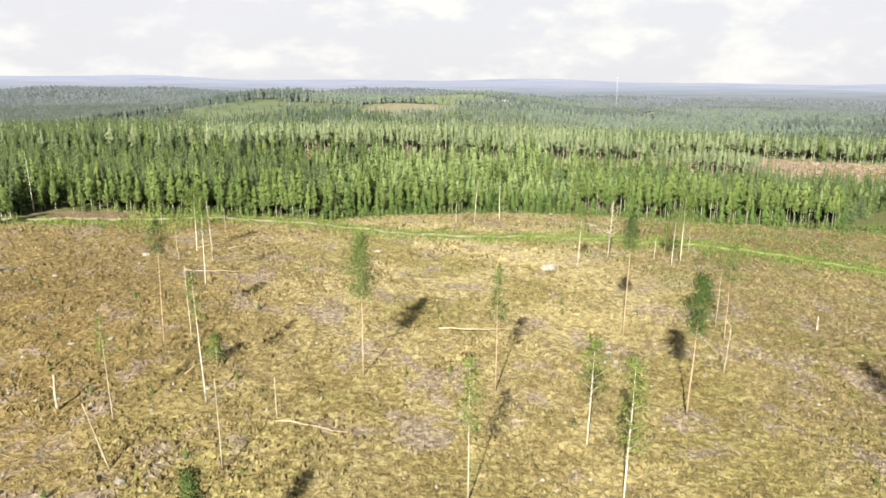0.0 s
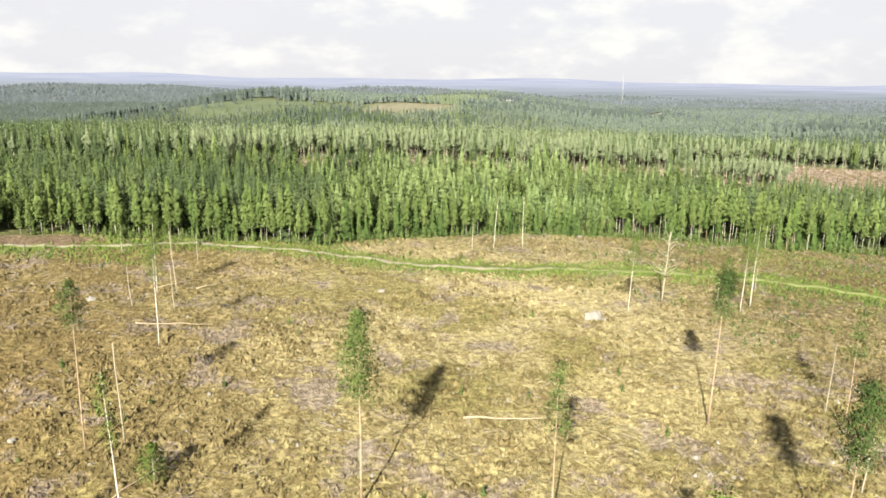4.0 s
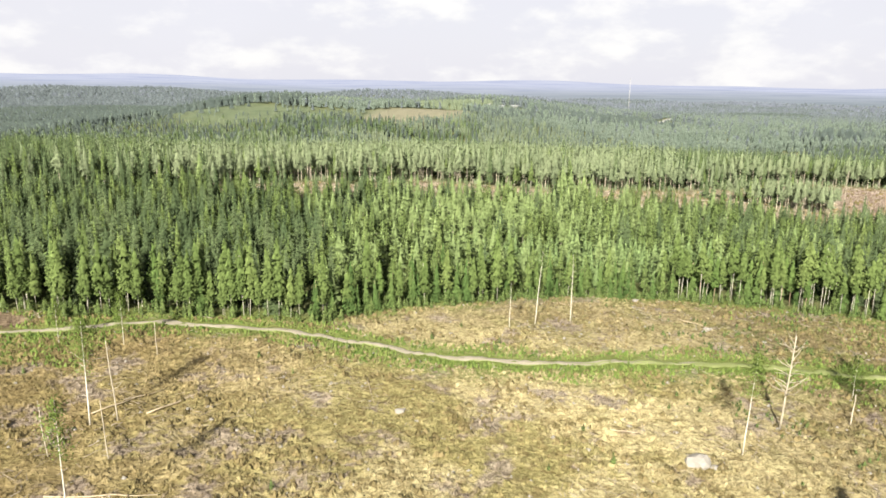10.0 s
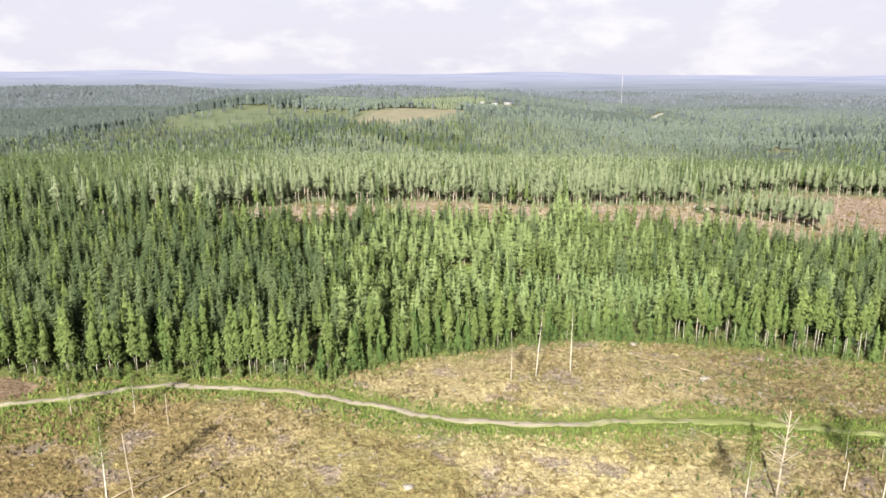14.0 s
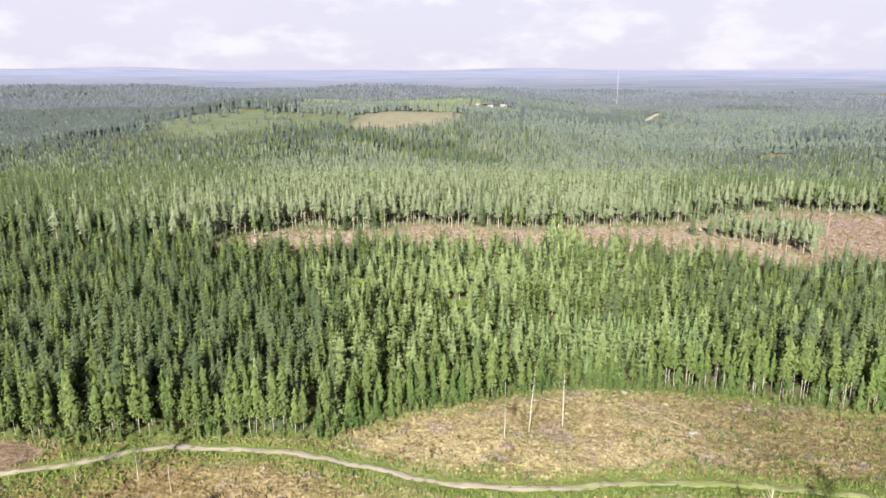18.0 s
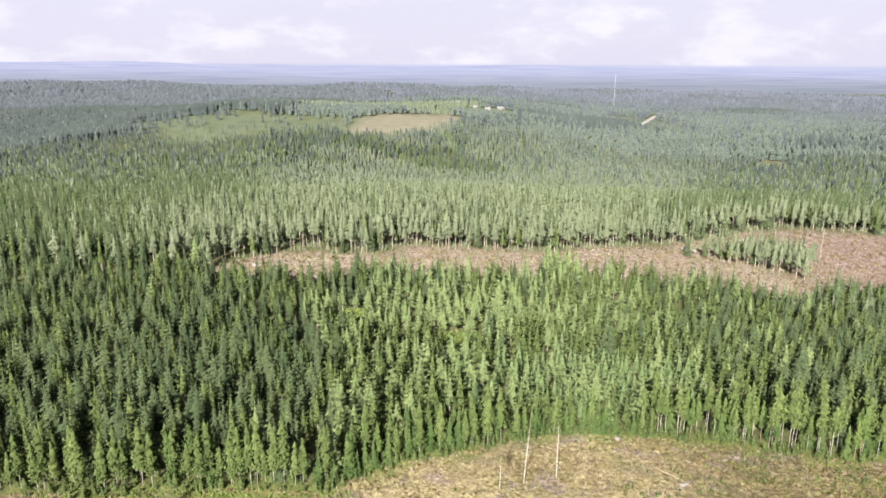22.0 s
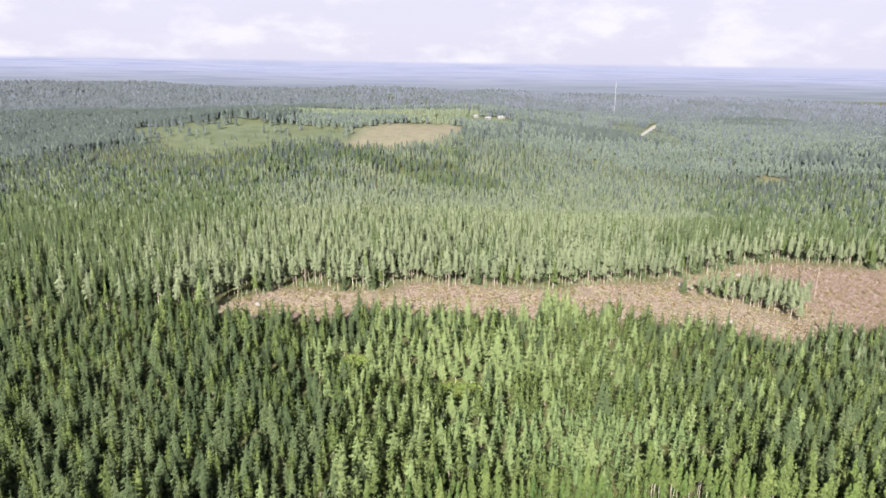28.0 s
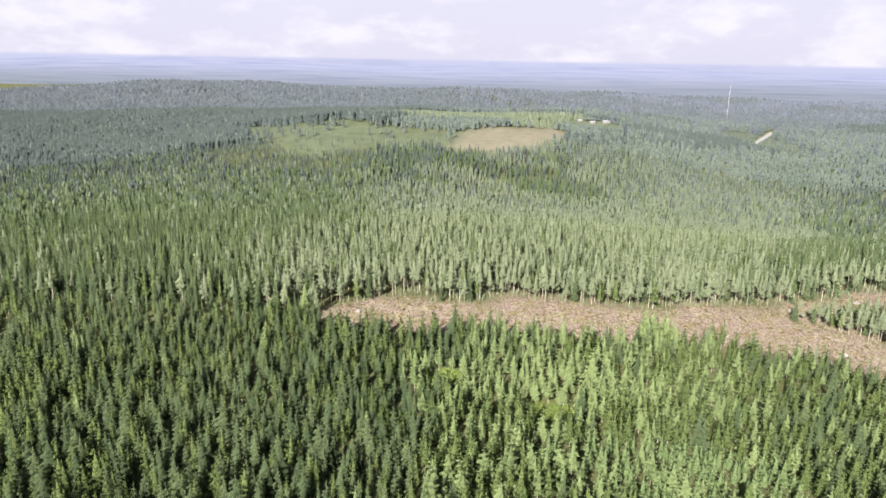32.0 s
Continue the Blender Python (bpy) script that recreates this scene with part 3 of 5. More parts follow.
def build_track():
    """The gravel forest track: a low cambered ribbon with two wheel ruts."""
    line = np.array(TRACK, float)
    seg = np.hypot(*np.diff(line, axis=0).T)
    s = np.r_[0, np.cumsum(seg)]
    at = np.arange(0, s[-1], 1.0)
    cx, cy = np.interp(at, s, line[:, 0]), np.interp(at, s, line[:, 1])
    for _ in range(6):
        cx[1:-1], cy[1:-1] = (cx[:-2] + 2 * cx[1:-1] + cx[2:]) / 4, (cy[:-2] + 2 * cy[1:-1] + cy[2:]) / 4
    tx, ty = np.gradient(cx), np.gradient(cy)
    ln = np.hypot(tx, ty)
    nx, ny = -ty / ln, tx / ln
    across = np.array([-1.35, -1.0, -0.68, -0.32, 0.0, 0.32, 0.68, 1.0, 1.35]) * 0.64
    lift = np.array([-0.30, 0.02, -0.04, 0.02, 0.06, 0.02, -0.04, 0.02, -0.30])
    worn = np.array([0.0, 0.45, 1.0, 0.8, 0.5, 0.8, 1.0, 0.45, 0.0])
    wob = 1 + 0.10 * np.sin(at * 0.37 + 1.5 * np.sin(at * 0.11)) + 0.07 * np.sin(at * 1.1 + 2 * np.sin(at * 0.23))
    x = cx[:, None] + nx[:, None] * across * wob[:, None]
    y = cy[:, None] + ny[:, None] * across * wob[:, None]
    z = np.maximum(ground_z(x, y), ground_z(cx, cy)[:, None] - 0.1) + lift + 0.08
    fade = np.clip(1 - (cx + 2) / 48, 0.24, 1)[:, None]
    rut = (worn[None] * fade).ravel()
    n, k = x.shape
    i = (np.arange(n - 1)[:, None] * k + np.arange(k - 1)[None]).ravel()
    faces = np.stack([i, i + k, i + k + 1, i + 1], 1)
    me = mesh_arrays("road", np.stack([x.ravel(), y.ravel(), z.ravel()], 1), faces, [GRAVEL], smooth=True, layers=[("rut", rut)])
    tagged(new("road", me), "narrow gravel forest track with wheel ruts and grassy middle", "road", kind="structure")


build_track()


# ---- trees: shapes ----
rng = np.random.default_rng(7)


def leaf_axes(phi, slope, jitter):
    """Two axes of each leaf clump: down the crown's flank, and round it."""
    n = len(phi)
    down = np.stack([np.cos(phi) * slope, np.sin(phi) * slope, np.full(n, -1.0)], 1) + rng.normal(0, jitter, (n, 3))
    side = np.stack([-np.sin(phi), np.cos(phi), np.zeros(n)], 1) + rng.normal(0, jitter, (n, 3))
    down /= np.linalg.norm(down, axis=1)[:, None]
    side /= np.linalg.norm(side, axis=1)[:, None]
    return down, side


def leaf_kites(center, phi, slope, size, aspect, jitter):
    """Kites of two triangles lying like shingles on a crown."""
    o, side = leaf_axes(phi, slope, jitter)
    s = size[:, None]
    v = np.stack([center - o * s, center + side * s * aspect, center + o * s, center - side * s * aspect], 1).reshape(-1, 3)
    i = np.arange(len(center))[:, None] * 4
    return v, np.concatenate([i + [0, 2, 1], i + [0, 3, 2]], 0)


def leaf_triangles(center, phi, slope, size, aspect, jitter):
    """Single triangles, point downwards, lying like shingles on a crown."""
    o, side = leaf_axes(phi, slope, jitter)
    s = size[:, None]
    v = np.stack([center - o * s * 0.7 + side * s * aspect, center - o * s * 0.7 - side * s * aspect, center + o * s], 1).reshape(-1, 3)
    return v, np.arange(len(v)).reshape(-1, 3)


def tube(points, radii, sides=6):
    """A closed-tip tapering tube through points."""
    points = np.asarray(points, float)
    d = np.gradient(points, axis=0)
    d /= np.linalg.norm(d, axis=1)[:, None] + 1e-9
    ref = np.array([0.3, 0.95, 0.1]) if abs(d[0][2]) > 0.7 else np.array([0, 0, 1.0])
    u = np.cross(d, ref)
    u /= np.linalg.norm(u, axis=1)[:, None] + 1e-9
    w = np.cross(d, u)
    ang = np.arange(sides) * 2 * math.pi / sides
    v = (points[:, None] + np.asarray(radii)[:, None, None] * (np.cos(ang)[None, :, None] * u[:, None] + np.sin(ang)[None, :, None] * w[:, None])).reshape(-1, 3)
    faces = []
    for r in range(len(points) - 1):
        for k in range(sides):
            a, b = r * sides + k, r * sides + (k + 1) % sides
            faces += [(a, a + sides, b), (b, a + sides, b + sides)]
    top = (len(points) - 1) * sides
    faces += [(top, top + k + 1, top + k) for k in range(1, sides - 1)] + [(0, k, k + 1) for k in range(1, sides - 1)]
    return v, np.array(faces)


def merged(pieces):
    """Joins (verts, faces) pairs."""
    vs, fs, base = [], [], 0
    for v, f in pieces:
        vs.append(v)
        fs.append(np.asarray(f) + base)
        base += len(v)
    return np.concatenate(vs), np.concatenate(fs)


def crown_profile(kind, u):
    """Relative radius of a crown at relative height u (0 foot, 1 tip)."""
    if kind in ("spruce", "conifer"):
        return (1 - u) ** 0.74 * np.minimum(1, 0.75 + u * 2.5)
    if kind == "pine":
        return (1 - u) ** 0.60 * np.minimum(1, 0.5 + u * 2.2)
    return np.minimum(1, 0.60 + 1.5 * u) * np.clip(1 - u, 0, 1) ** 0.58


def crown(kind, h, foot, radius, n, size, quad=False, clumps=26):
    """Leaf clumps gathered round bough ends on a stem of height h, from the foot of the crown upwards."""
    cu = (np.arange(clumps) + rng.random(clumps)) / clumps
    cu = 1 - (1 - cu) ** 0.75 if kind != "birch" else cu
    cu = 1 - np.sqrt(1 - cu) * 0.98
    cphi = np.arange(clumps) * 2.4 + rng.normal(0, 0.5, clumps)
    reach = rng.uniform(0.70, 1.22, clumps)
    pick = rng.integers(0, clumps, n)
    pick[: max(3, n // 25)] = clumps - 1
    u = np.clip(cu[pick] + rng.normal(0, 0.040, n), 0, 1)
    phi = cphi[pick] + rng.normal(0, 0.42, n)
    r = radius * np.clip(crown_profile(kind, u), 0.04, 2) * reach[pick] * rng.uniform(0.55, 1.08, n)
    z = foot + (h - foot) * (u - 0.04 * r / radius + 0.02)
    c = np.stack([r * np.cos(phi), r * np.sin(phi), z], 1)
    s = size * (0.7 + 0.6 * rng.random(n)) * (0.5 + 0.5 * (1 - u))
    slope = {"spruce": 0.75, "conifer": 0.8, "pine": 0.9, "birch": 0.45}[kind]
    return (leaf_kites if quad else leaf_triangles)(c, phi, slope, s, {"spruce": 0.75, "conifer": 0.8, "pine": 0.85, "birch": 0.85}[kind], {"spruce": 0.40, "conifer": 0.5, "pine": 0.55, "birch": 0.55}[kind])


def stem(h, r, sides=4, bend=0.0):
    zs = np.array([-0.3, h * 0.45, h])
    return tube(np.stack([bend * np.array([0, 0.6, 1.0]), np.zeros(3), zs], 1), [r, r * 0.7, r * 0.15], sides)


# ---- woods ----
EYE_AT = np.array([-9.0, 65.0])


def scatter(d_lo, d_hi, spacing, az_lo=-47, az_hi=42):
    """Uneven points of the wooded country between two distances from the middle of the felling."""
    n_cols = int(2 * d_hi / spacing) + 2
    ix, iy = np.meshgrid(np.arange(-n_cols // 2, n_cols // 2), np.arange(-int(40 / spacing), int(d_hi / spacing) + 1))
    x = (ix + rng.uniform(-0.46, 0.46, ix.shape)).ravel() * spacing + EYE_AT[0]
    y = (iy + rng.uniform(-0.46, 0.46, iy.shape)).ravel() * spacing + EYE_AT[1]
    dx, dy = x - EYE_AT[0], y - EYE_AT[1]
    d, az = np.hypot(dx, dy), np.degrees(np.arctan2(dx, dy))
    keep = (d >= d_lo) & (d < d_hi) & (az > az_lo) & (az < az_hi)
    return x[keep], y[keep]


def wave(x, y, s, k=0.0):
    """A cheap smooth field between -1 and 1."""
    return 0.5 * (np.sin(x / s + 1.7 * np.sin(y / (1.3 * s) + k)) + np.sin(y / (0.8 * s) + 1.9 * np.sin(x / (1.1 * s) + 2 * k + 1)))


def wooded(x, y):
    """Where trees stand, and how far each place lies inside its wood."""
    ok = signed(x, y, FELLED) < 0
    st = signed(x, y, STRIP)
    ok &= (st < 2.5 * wave(x, y, 7.0, 0.5)) | (signed(x, y, ISLAND) > 1.2 * wave(x, y, 6.0))
    ok &= oval(x, y, -38, 271, 6, 8) < 0
    ok &= oval(x, y, -4, 257, 8, 7) < 0
    ok &= dist_line(x, y, TRACK) > 3.5
    ok &= np.maximum(oval(x, y, -82.7, 168, 7, 4.5), oval(x, y, -90.7, 165, 8, 4)) < 0
    ok &= oval(x, y, 372, 862, 15, 24) < 0
    edge_wob = 0.10 * np.sin(x / 17) + 0.08 * np.sin(y / 11 + x / 29)
    ok &= (signed(x, y, STUBBLE) + 25 * edge_wob < rng.normal(0, 5, len(x))) & (oval(x, y, 100, 1090, 64, 50) < 0)
    ok &= signed(x, y, MEADOW) + 40 * edge_wob < np.where(rng.random(len(x)) < 0.035, 400, rng.normal(0, 9, len(x)))
    ok &= dist_line(x, y, [(290, 1152), (326, 1238), (366, 1329), (446, 1538)]) > np.where(y > 1300, 9, 6)
    ok &= dist_line(x, y, [(-71, 747), (-30, 780), (9, 804)]) > 5
    ok &= oval(x, y, 72, 1243, 44, 22) < 0
    return ok


def soft_normals(v, lift=0.7, spread=0.2):
    """Directions out from the stem, which round off the shading of leaf clumps."""
    r = np.hypot(v[:, 0], v[:, 1])[:, None] + 1e-6
    n = np.concatenate([v[:, :2] / r, np.full((len(v), 1), lift)], 1) + rng.normal(0, spread, v.shape)
    return n / np.linalg.norm(n, axis=1)[:, None]


def woodland(name, label, species, x, y, h, protos, mats, lift=0.6, spread=0.18):
    """One stand of many trees as one mesh; protos: (verts, faces, material index) for height 1."""
    if not len(x):
        return
    z = land(x, y) - 0.05
    which = rng.integers(0, len(protos), len(x))
    turn = rng.random(len(x)) * 2 * math.pi
    tone = rng.random(len(x))
    fat = rng.uniform(0.78, 1.3, len(x)) * np.clip(h / np.mean(h), 0.6, 1.2) ** -0.35
    vs, fs, ms, ts, ns, base = [], [], [], [], [], 0
    for k, (pv, pf, pm) in enumerate(protos):
        sel = which == k
        if not sel.any():
            continue
        c, s, hh, ft = np.cos(turn[sel])[:, None], np.sin(turn[sel])[:, None], h[sel][:, None], fat[sel][:, None]
        vx = (pv[None, :, 0] * c - pv[None, :, 1] * s) * hh * ft + x[sel][:, None]
        vy = (pv[None, :, 0] * s + pv[None, :, 1] * c) * hh * ft + y[sel][:, None]
        vz = pv[None, :, 2] * hh + z[sel][:, None]
        pn = soft_normals(pv, lift, spread)
        ns.append(np.stack([pn[None, :, 0] * c - pn[None, :, 1] * s, pn[None, :, 0] * s + pn[None, :, 1] * c, np.broadcast_to(pn[None, :, 2], vx.shape)], 2).reshape(-1, 3))
        v = np.stack([vx, vy, vz], 2).reshape(-1, 3)
        n = int(sel.sum())
        f = (pf[None] + (np.arange(n) * len(pv))[:, None, None]).reshape(-1, 3) + base
        vs.append(v)
        fs.append(f)
        ms.append(np.tile(pm, n))
        ts.append(np.repeat(tone[sel], len(pv)))
        base += len(v)
    me = mesh_arrays(name, np.concatenate(vs), np.concatenate(fs), mats, np.concatenate(ts), np.concatenate(ms), normals=np.concatenate(ns))
    tagged(new(name, me), label, "wood", kind="stuff")


def bough_ring(z, n, reach, droop, rise, width, turn, jitter):
    """One whorl of boughs: each a folded kite from the stem out to a drooping tip."""
    a = turn + np.arange(n) * 2 * math.pi / n + rng.normal(0, 0.22, n)
    ln = reach * rng.uniform(0.72, 1.22, n)
    out = np.stack([np.cos(a), np.sin(a), np.zeros(n)], 1)
    side = np.stack([-np.sin(a), np.cos(a), np.zeros(n)], 1)
    zz = z + rng.normal(0, jitter, n)
    up_axis = np.array([0, 0, 1.0])
    root = out * (0.08 * ln)[:, None] + up_axis * (zz + rise * ln)[:, None]
    tip = out * ln[:, None] + up_axis * (zz - droop * ln)[:, None]
    w = (width * ln * rng.uniform(0.8, 1.2, n))[:, None]
    mid = out * (0.62 * ln)[:, None] + up_axis * (zz - 0.50 * droop * ln - 0.10 * ln)[:, None]
    v = np.stack([root, mid + side * w, tip, mid - side * w], 1).reshape(-1, 3)
    k = np.arange(n)[:, None] * 4
    return v, np.concatenate([k + [0, 2, 1], k + [0, 3, 2]], 0)


def near_proto(kind, whorls, boughs, foot, radius, trunk, sides=6, clumps=0, size=0.045):
    """A tree of height 1: whorls of boughs round a slim dark heart, some loose clumps, and a thin stem."""
    pieces = []
    droop, rise, width = {"spruce": (0.42, 0.12, 0.46), "conifer": (0.16, 0.02, 0.40), "pine": (-0.10, -0.12, 0.52), "birch": (0.02, -0.30, 0.50)}[kind]
    for i in range(whorls):
        u = (i + 0.5 * rng.random()) / whorls
        r = radius * max(0.10, float(crown_profile(kind, np.array([u]))[0]))
        pieces.append(bough_ring(foot + (1 - foot) * u, max(3, round(boughs * (1 - 0.45 * u))), r, droop, rise, width, rng.random() * 6.3, (0.16 if kind == "spruce" else 0.40) * (1 - foot) / whorls))
    tip = np.array([(0.012, 0, 0.93), (-0.008, 0.010, 0.93), (-0.006, -0.010, 0.93), (0, 0, 1.0)])
    pieces.append((tip, np.array([(0, 1, 3), (1, 2, 3), (2, 0, 3)])))
    a = np.arange(sides) * 2 * math.pi / sides
    heart = 0.50 * radius * rng.uniform(0.85, 1.15, sides)
    pieces.append((np.concatenate([np.stack([heart * np.cos(a), heart * np.sin(a), np.full(sides, foot + 0.05)], 1), [[0, 0, 0.90]]]),
                   np.array([(k, (k + 1) % sides, sides) for k in range(sides)])))
    if clumps:
        pieces.append(crown(kind, 1.0, foot, radius, clumps, size))
    n_leaf = sum(len(f) for _, f in pieces)
    a = np.arange(3) * 2.1
    pieces.append((np.concatenate([np.stack([trunk * np.cos(a), trunk * np.sin(a), np.full(3, -0.02)], 1), [[0, 0, 0.85]]]), np.array([(0, 1, 3), (1, 2, 3), (2, 0, 3)])))
    v, f = merged(pieces)
    return v, f, np.r_[np.zeros(n_leaf, int), np.ones(3, int)]


def cone_proto(kind, tiers, sides, foot, radius, trunk=0.0):
    """A ragged crown of stacked skirts for trees further off."""
    pieces, idx = [], []
    for t in range(tiers):
        lo, hi = foot + (1 - foot) * t / tiers, foot + (1 - foot) * min(1.0, (t + 1.55) / tiers)
        if t == tiers - 1:
            hi = 1.0
        u = t / tiers
        r = radius * max(0.22 if tiers > 2 else 0.3, float(crown_profile(kind, np.array([max(u, 0.06)]))[0]))
        a = np.arange(sides) * 2 * math.pi / sides + rng.random()
        rr = r * np.where(np.arange(sides) % 2, 0.66, 1.12) * rng.uniform(0.8, 1.15, sides)
        v = np.concatenate([np.stack([rr * np.cos(a), rr * np.sin(a), lo + rng.uniform(-0.04, 0.05, sides)], 1), [[rng.uniform(-0.01, 0.01), rng.uniform(-0.01, 0.01), hi]]])
        f = np.array([(j, (j + 1) % sides, sides) for j in range(sides)])
        pieces.append((v, f))
        idx += [0] * len(f)
    if trunk:
        a = np.arange(3) * 2.1
        v = np.concatenate([np.stack([trunk * np.cos(a), trunk * np.sin(a), np.zeros(3)], 1), [[0, 0, 0.8]]])
        pieces.append((v, np.array([(0, 1, 3), (1, 2, 3), (2, 0, 3)])))
        idx += [1] * 3
    v, f = merged(pieces)
    return v, f, np.array(idx)


def species_of(x, y):
    """0 spruce, 1 birch, 2 pine, 3 young broadleaf: by the lie of the stands."""
    e = -signed(x, y, FELLED)
    r = rng.random(len(x))
    s = np.zeros(len(x), int)
    s[r < 0.24 + 0.22 * (wave(x, y, 23.0, 0.4) > 0.1)] = 1
    s[r > np.where((x > -35) & (x < 62), 0.50, np.where(x < 0, 0.985, 0.90))] = 2
    leafy = (e < 11 + 6 * wave(x, y, 17.0)) & (r < 0.75)
    s[leafy] = 1
    right = (x > 35) & (e > 14) & (y < 290) & (r < 0.36)
    s[right] = 1
    pale = (oval(x, y, 26, 226, 34, 17) > 0) & (r < 0.9)
    s[pale] = 3
    pines = (oval(x, y, -12, 270, 42, 15) > 0) & (r < 0.85)
    s[pines] = 2
    s[signed(x, y, ISLAND) > 0] = 2
    beyond = y > 312 + 0.4 * np.maximum(x - 20, 0)
    s[beyond] = np.where(r[beyond] < 0.80, 2, np.where(r[beyond] < 0.93, 0, 1))
    east = beyond & (x > 0.36 * (y - 60) + 30 * wave(x, y, 45.0, 0.3)) & (r < 0.60)
    s[east] = 0
    st = signed(x, y, STRIP)
    s[beyond & (st > -13) & (st < 5) & (x > -85) & (r < 0.62) & (signed(x, y, ISLAND) < 0)] = 4
    s[(signed(x, y, ISLAND) > 0) & (r < 0.55)] = 4
    belt = (y > 715) & (y < 880) & (x > -250) & (x < 30 + 40 * wave(x, y, 41.0, 0.9)) & (x + y > 550)
    belt &= (wave(x, y, 30.0, 0.4) + 0.7 * wave(x * 0.4, y, 13.0, 1.1) > -0.30) & (r < 0.9)
    s[belt] = 0
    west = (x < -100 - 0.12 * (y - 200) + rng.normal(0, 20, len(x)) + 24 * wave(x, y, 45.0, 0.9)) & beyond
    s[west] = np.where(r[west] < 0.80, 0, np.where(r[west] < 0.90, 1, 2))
    return s


def height_of(x, y, s):
    e = -signed(x, y, FELLED)
    h = 9.5 + 1.2 * wave(x, y, 31.0, 1.3) + rng.normal(0, 1.9, len(x)) - 1.6 * np.clip((y - 225) / 60, 0, 1) - 1.0 * np.clip((x - 80) / 30, 0, 1)
    h = np.where(s == 3, 7.4 + rng.normal(0, 0.9, len(x)), h)
    h = np.where((s == 1) & (e < 12), h + rng.uniform(-3.0, 1.0, len(x)), h)
    h = np.where(signed(x, y, ISLAND) > 0, 10.6 + rng.normal(0, 1.5, len(x)), h)
    beyond = y > 312 + 0.4 * np.maximum(x - 20, 0)
    h = np.where(beyond & (signed(x, y, ISLAND) < 0), 14.8 - 4.4 * np.clip((y - 450) / 220, 0, 1) + 1.3 * wave(x, y, 60.0, 0.7) + rng.normal(0, 1.3, len(x)), h)
    h = np.where(beyond & (signed(x, y, STRIP) > -10) & (signed(x, y, ISLAND) < 0), h + rng.normal(-1.2, 2.4, len(x)), h)
    before = np.clip(1 + signed(x, y, STRIP) / 22, 0, 1) * ~beyond
    h = h + 2.8 * before * (np.abs(x) < 150)
    before_fields = (y > 690) & (signed(x, y, MEADOW) > -75) & (y < 960) & (x < -205)
    return np.clip(np.where(before_fields, 0.6 * h, h), 4.0, 21)


NEAR = [[near_proto("spruce", 9, 7, 0.05, rng.uniform(0.215, 0.265), 0.012, 6, 36, 0.044) for _ in range(12)],
        [near_proto("birch", 7, 6, 0.14, rng.uniform(0.190, 0.225), 0.008, 6, 70, 0.050) for _ in range(10)],
        [near_proto("conifer", 9, 6, rng.uniform(0.10, 0.22), 0.215, 0.010, 6, 60, 0.050) for _ in range(6)] + [near_proto("pine", 7, 6, rng.uniform(0.20, 0.32), 0.210, 0.010, 6, 44, 0.052) for _ in range(4)],
        [near_proto("birch", 6, 6, 0.06, 0.230, 0.008, 6, 60, 0.055) for _ in range(6)]]
MID = [[near_proto("spruce", 7, 6, 0.08, rng.uniform(0.16, 0.19), 0.011, 5, 24, 0.045) for _ in range(8)],
       [near_proto("birch", 5, 5, 0.18, 0.175, 0.009, 4, 24, 0.06) for _ in range(6)],
       [near_proto("conifer", 7, 5, rng.uniform(0.20, 0.38), 0.155, 0.009, 5, 40, 0.046) for _ in range(8)] + [near_proto("pine", 6, 4, rng.uniform(0.36, 0.50), 0.145, 0.012, 5, 44, 0.046) for _ in range(3)],
       [near_proto("birch", 4, 5, 0.12, 0.19, 0.009, 4, 24, 0.06) for _ in range(5)],
       [near_proto("conifer", 7, 5, rng.uniform(0.30, 0.50), 0.140, 0.0068, 5, 44, 0.044) for _ in range(10)]]
OUTER = [[cone_proto("spruce", 3, 5, 0.12, 0.18) for _ in range(6)], [cone_proto("birch", 3, 5, 0.14, 0.17) for _ in range(5)],
         [cone_proto("pine", 3, 5, 0.18, 0.145) for _ in range(6)]]
FAR = [cone_proto("spruce", 2, 4, 0.12, 0.29) for _ in range(6)]
LAST = [cone_proto("spruce", 1, 4, 0.10, 0.55) for _ in range(5)]
KINDS = [("spruce_wood", "dense dark green spruces in a mixed forest", SPRUCE, PINE_BARK), ("birch_wood", "light green birches with white stems in a mixed forest", BIRCH, BIRCH_BARK),
         ("pine_wood", "tall slender grey-green pines with bare lower stems", PINE, POLE_BARK), ("young_wood", "fresh green young broadleaved trees in dense growth", YOUNG, BIRCH_BARK),
         ("edge_pines", "tall pines with long bare pale stems along the felled strip", PINE, POLE_BARK)]


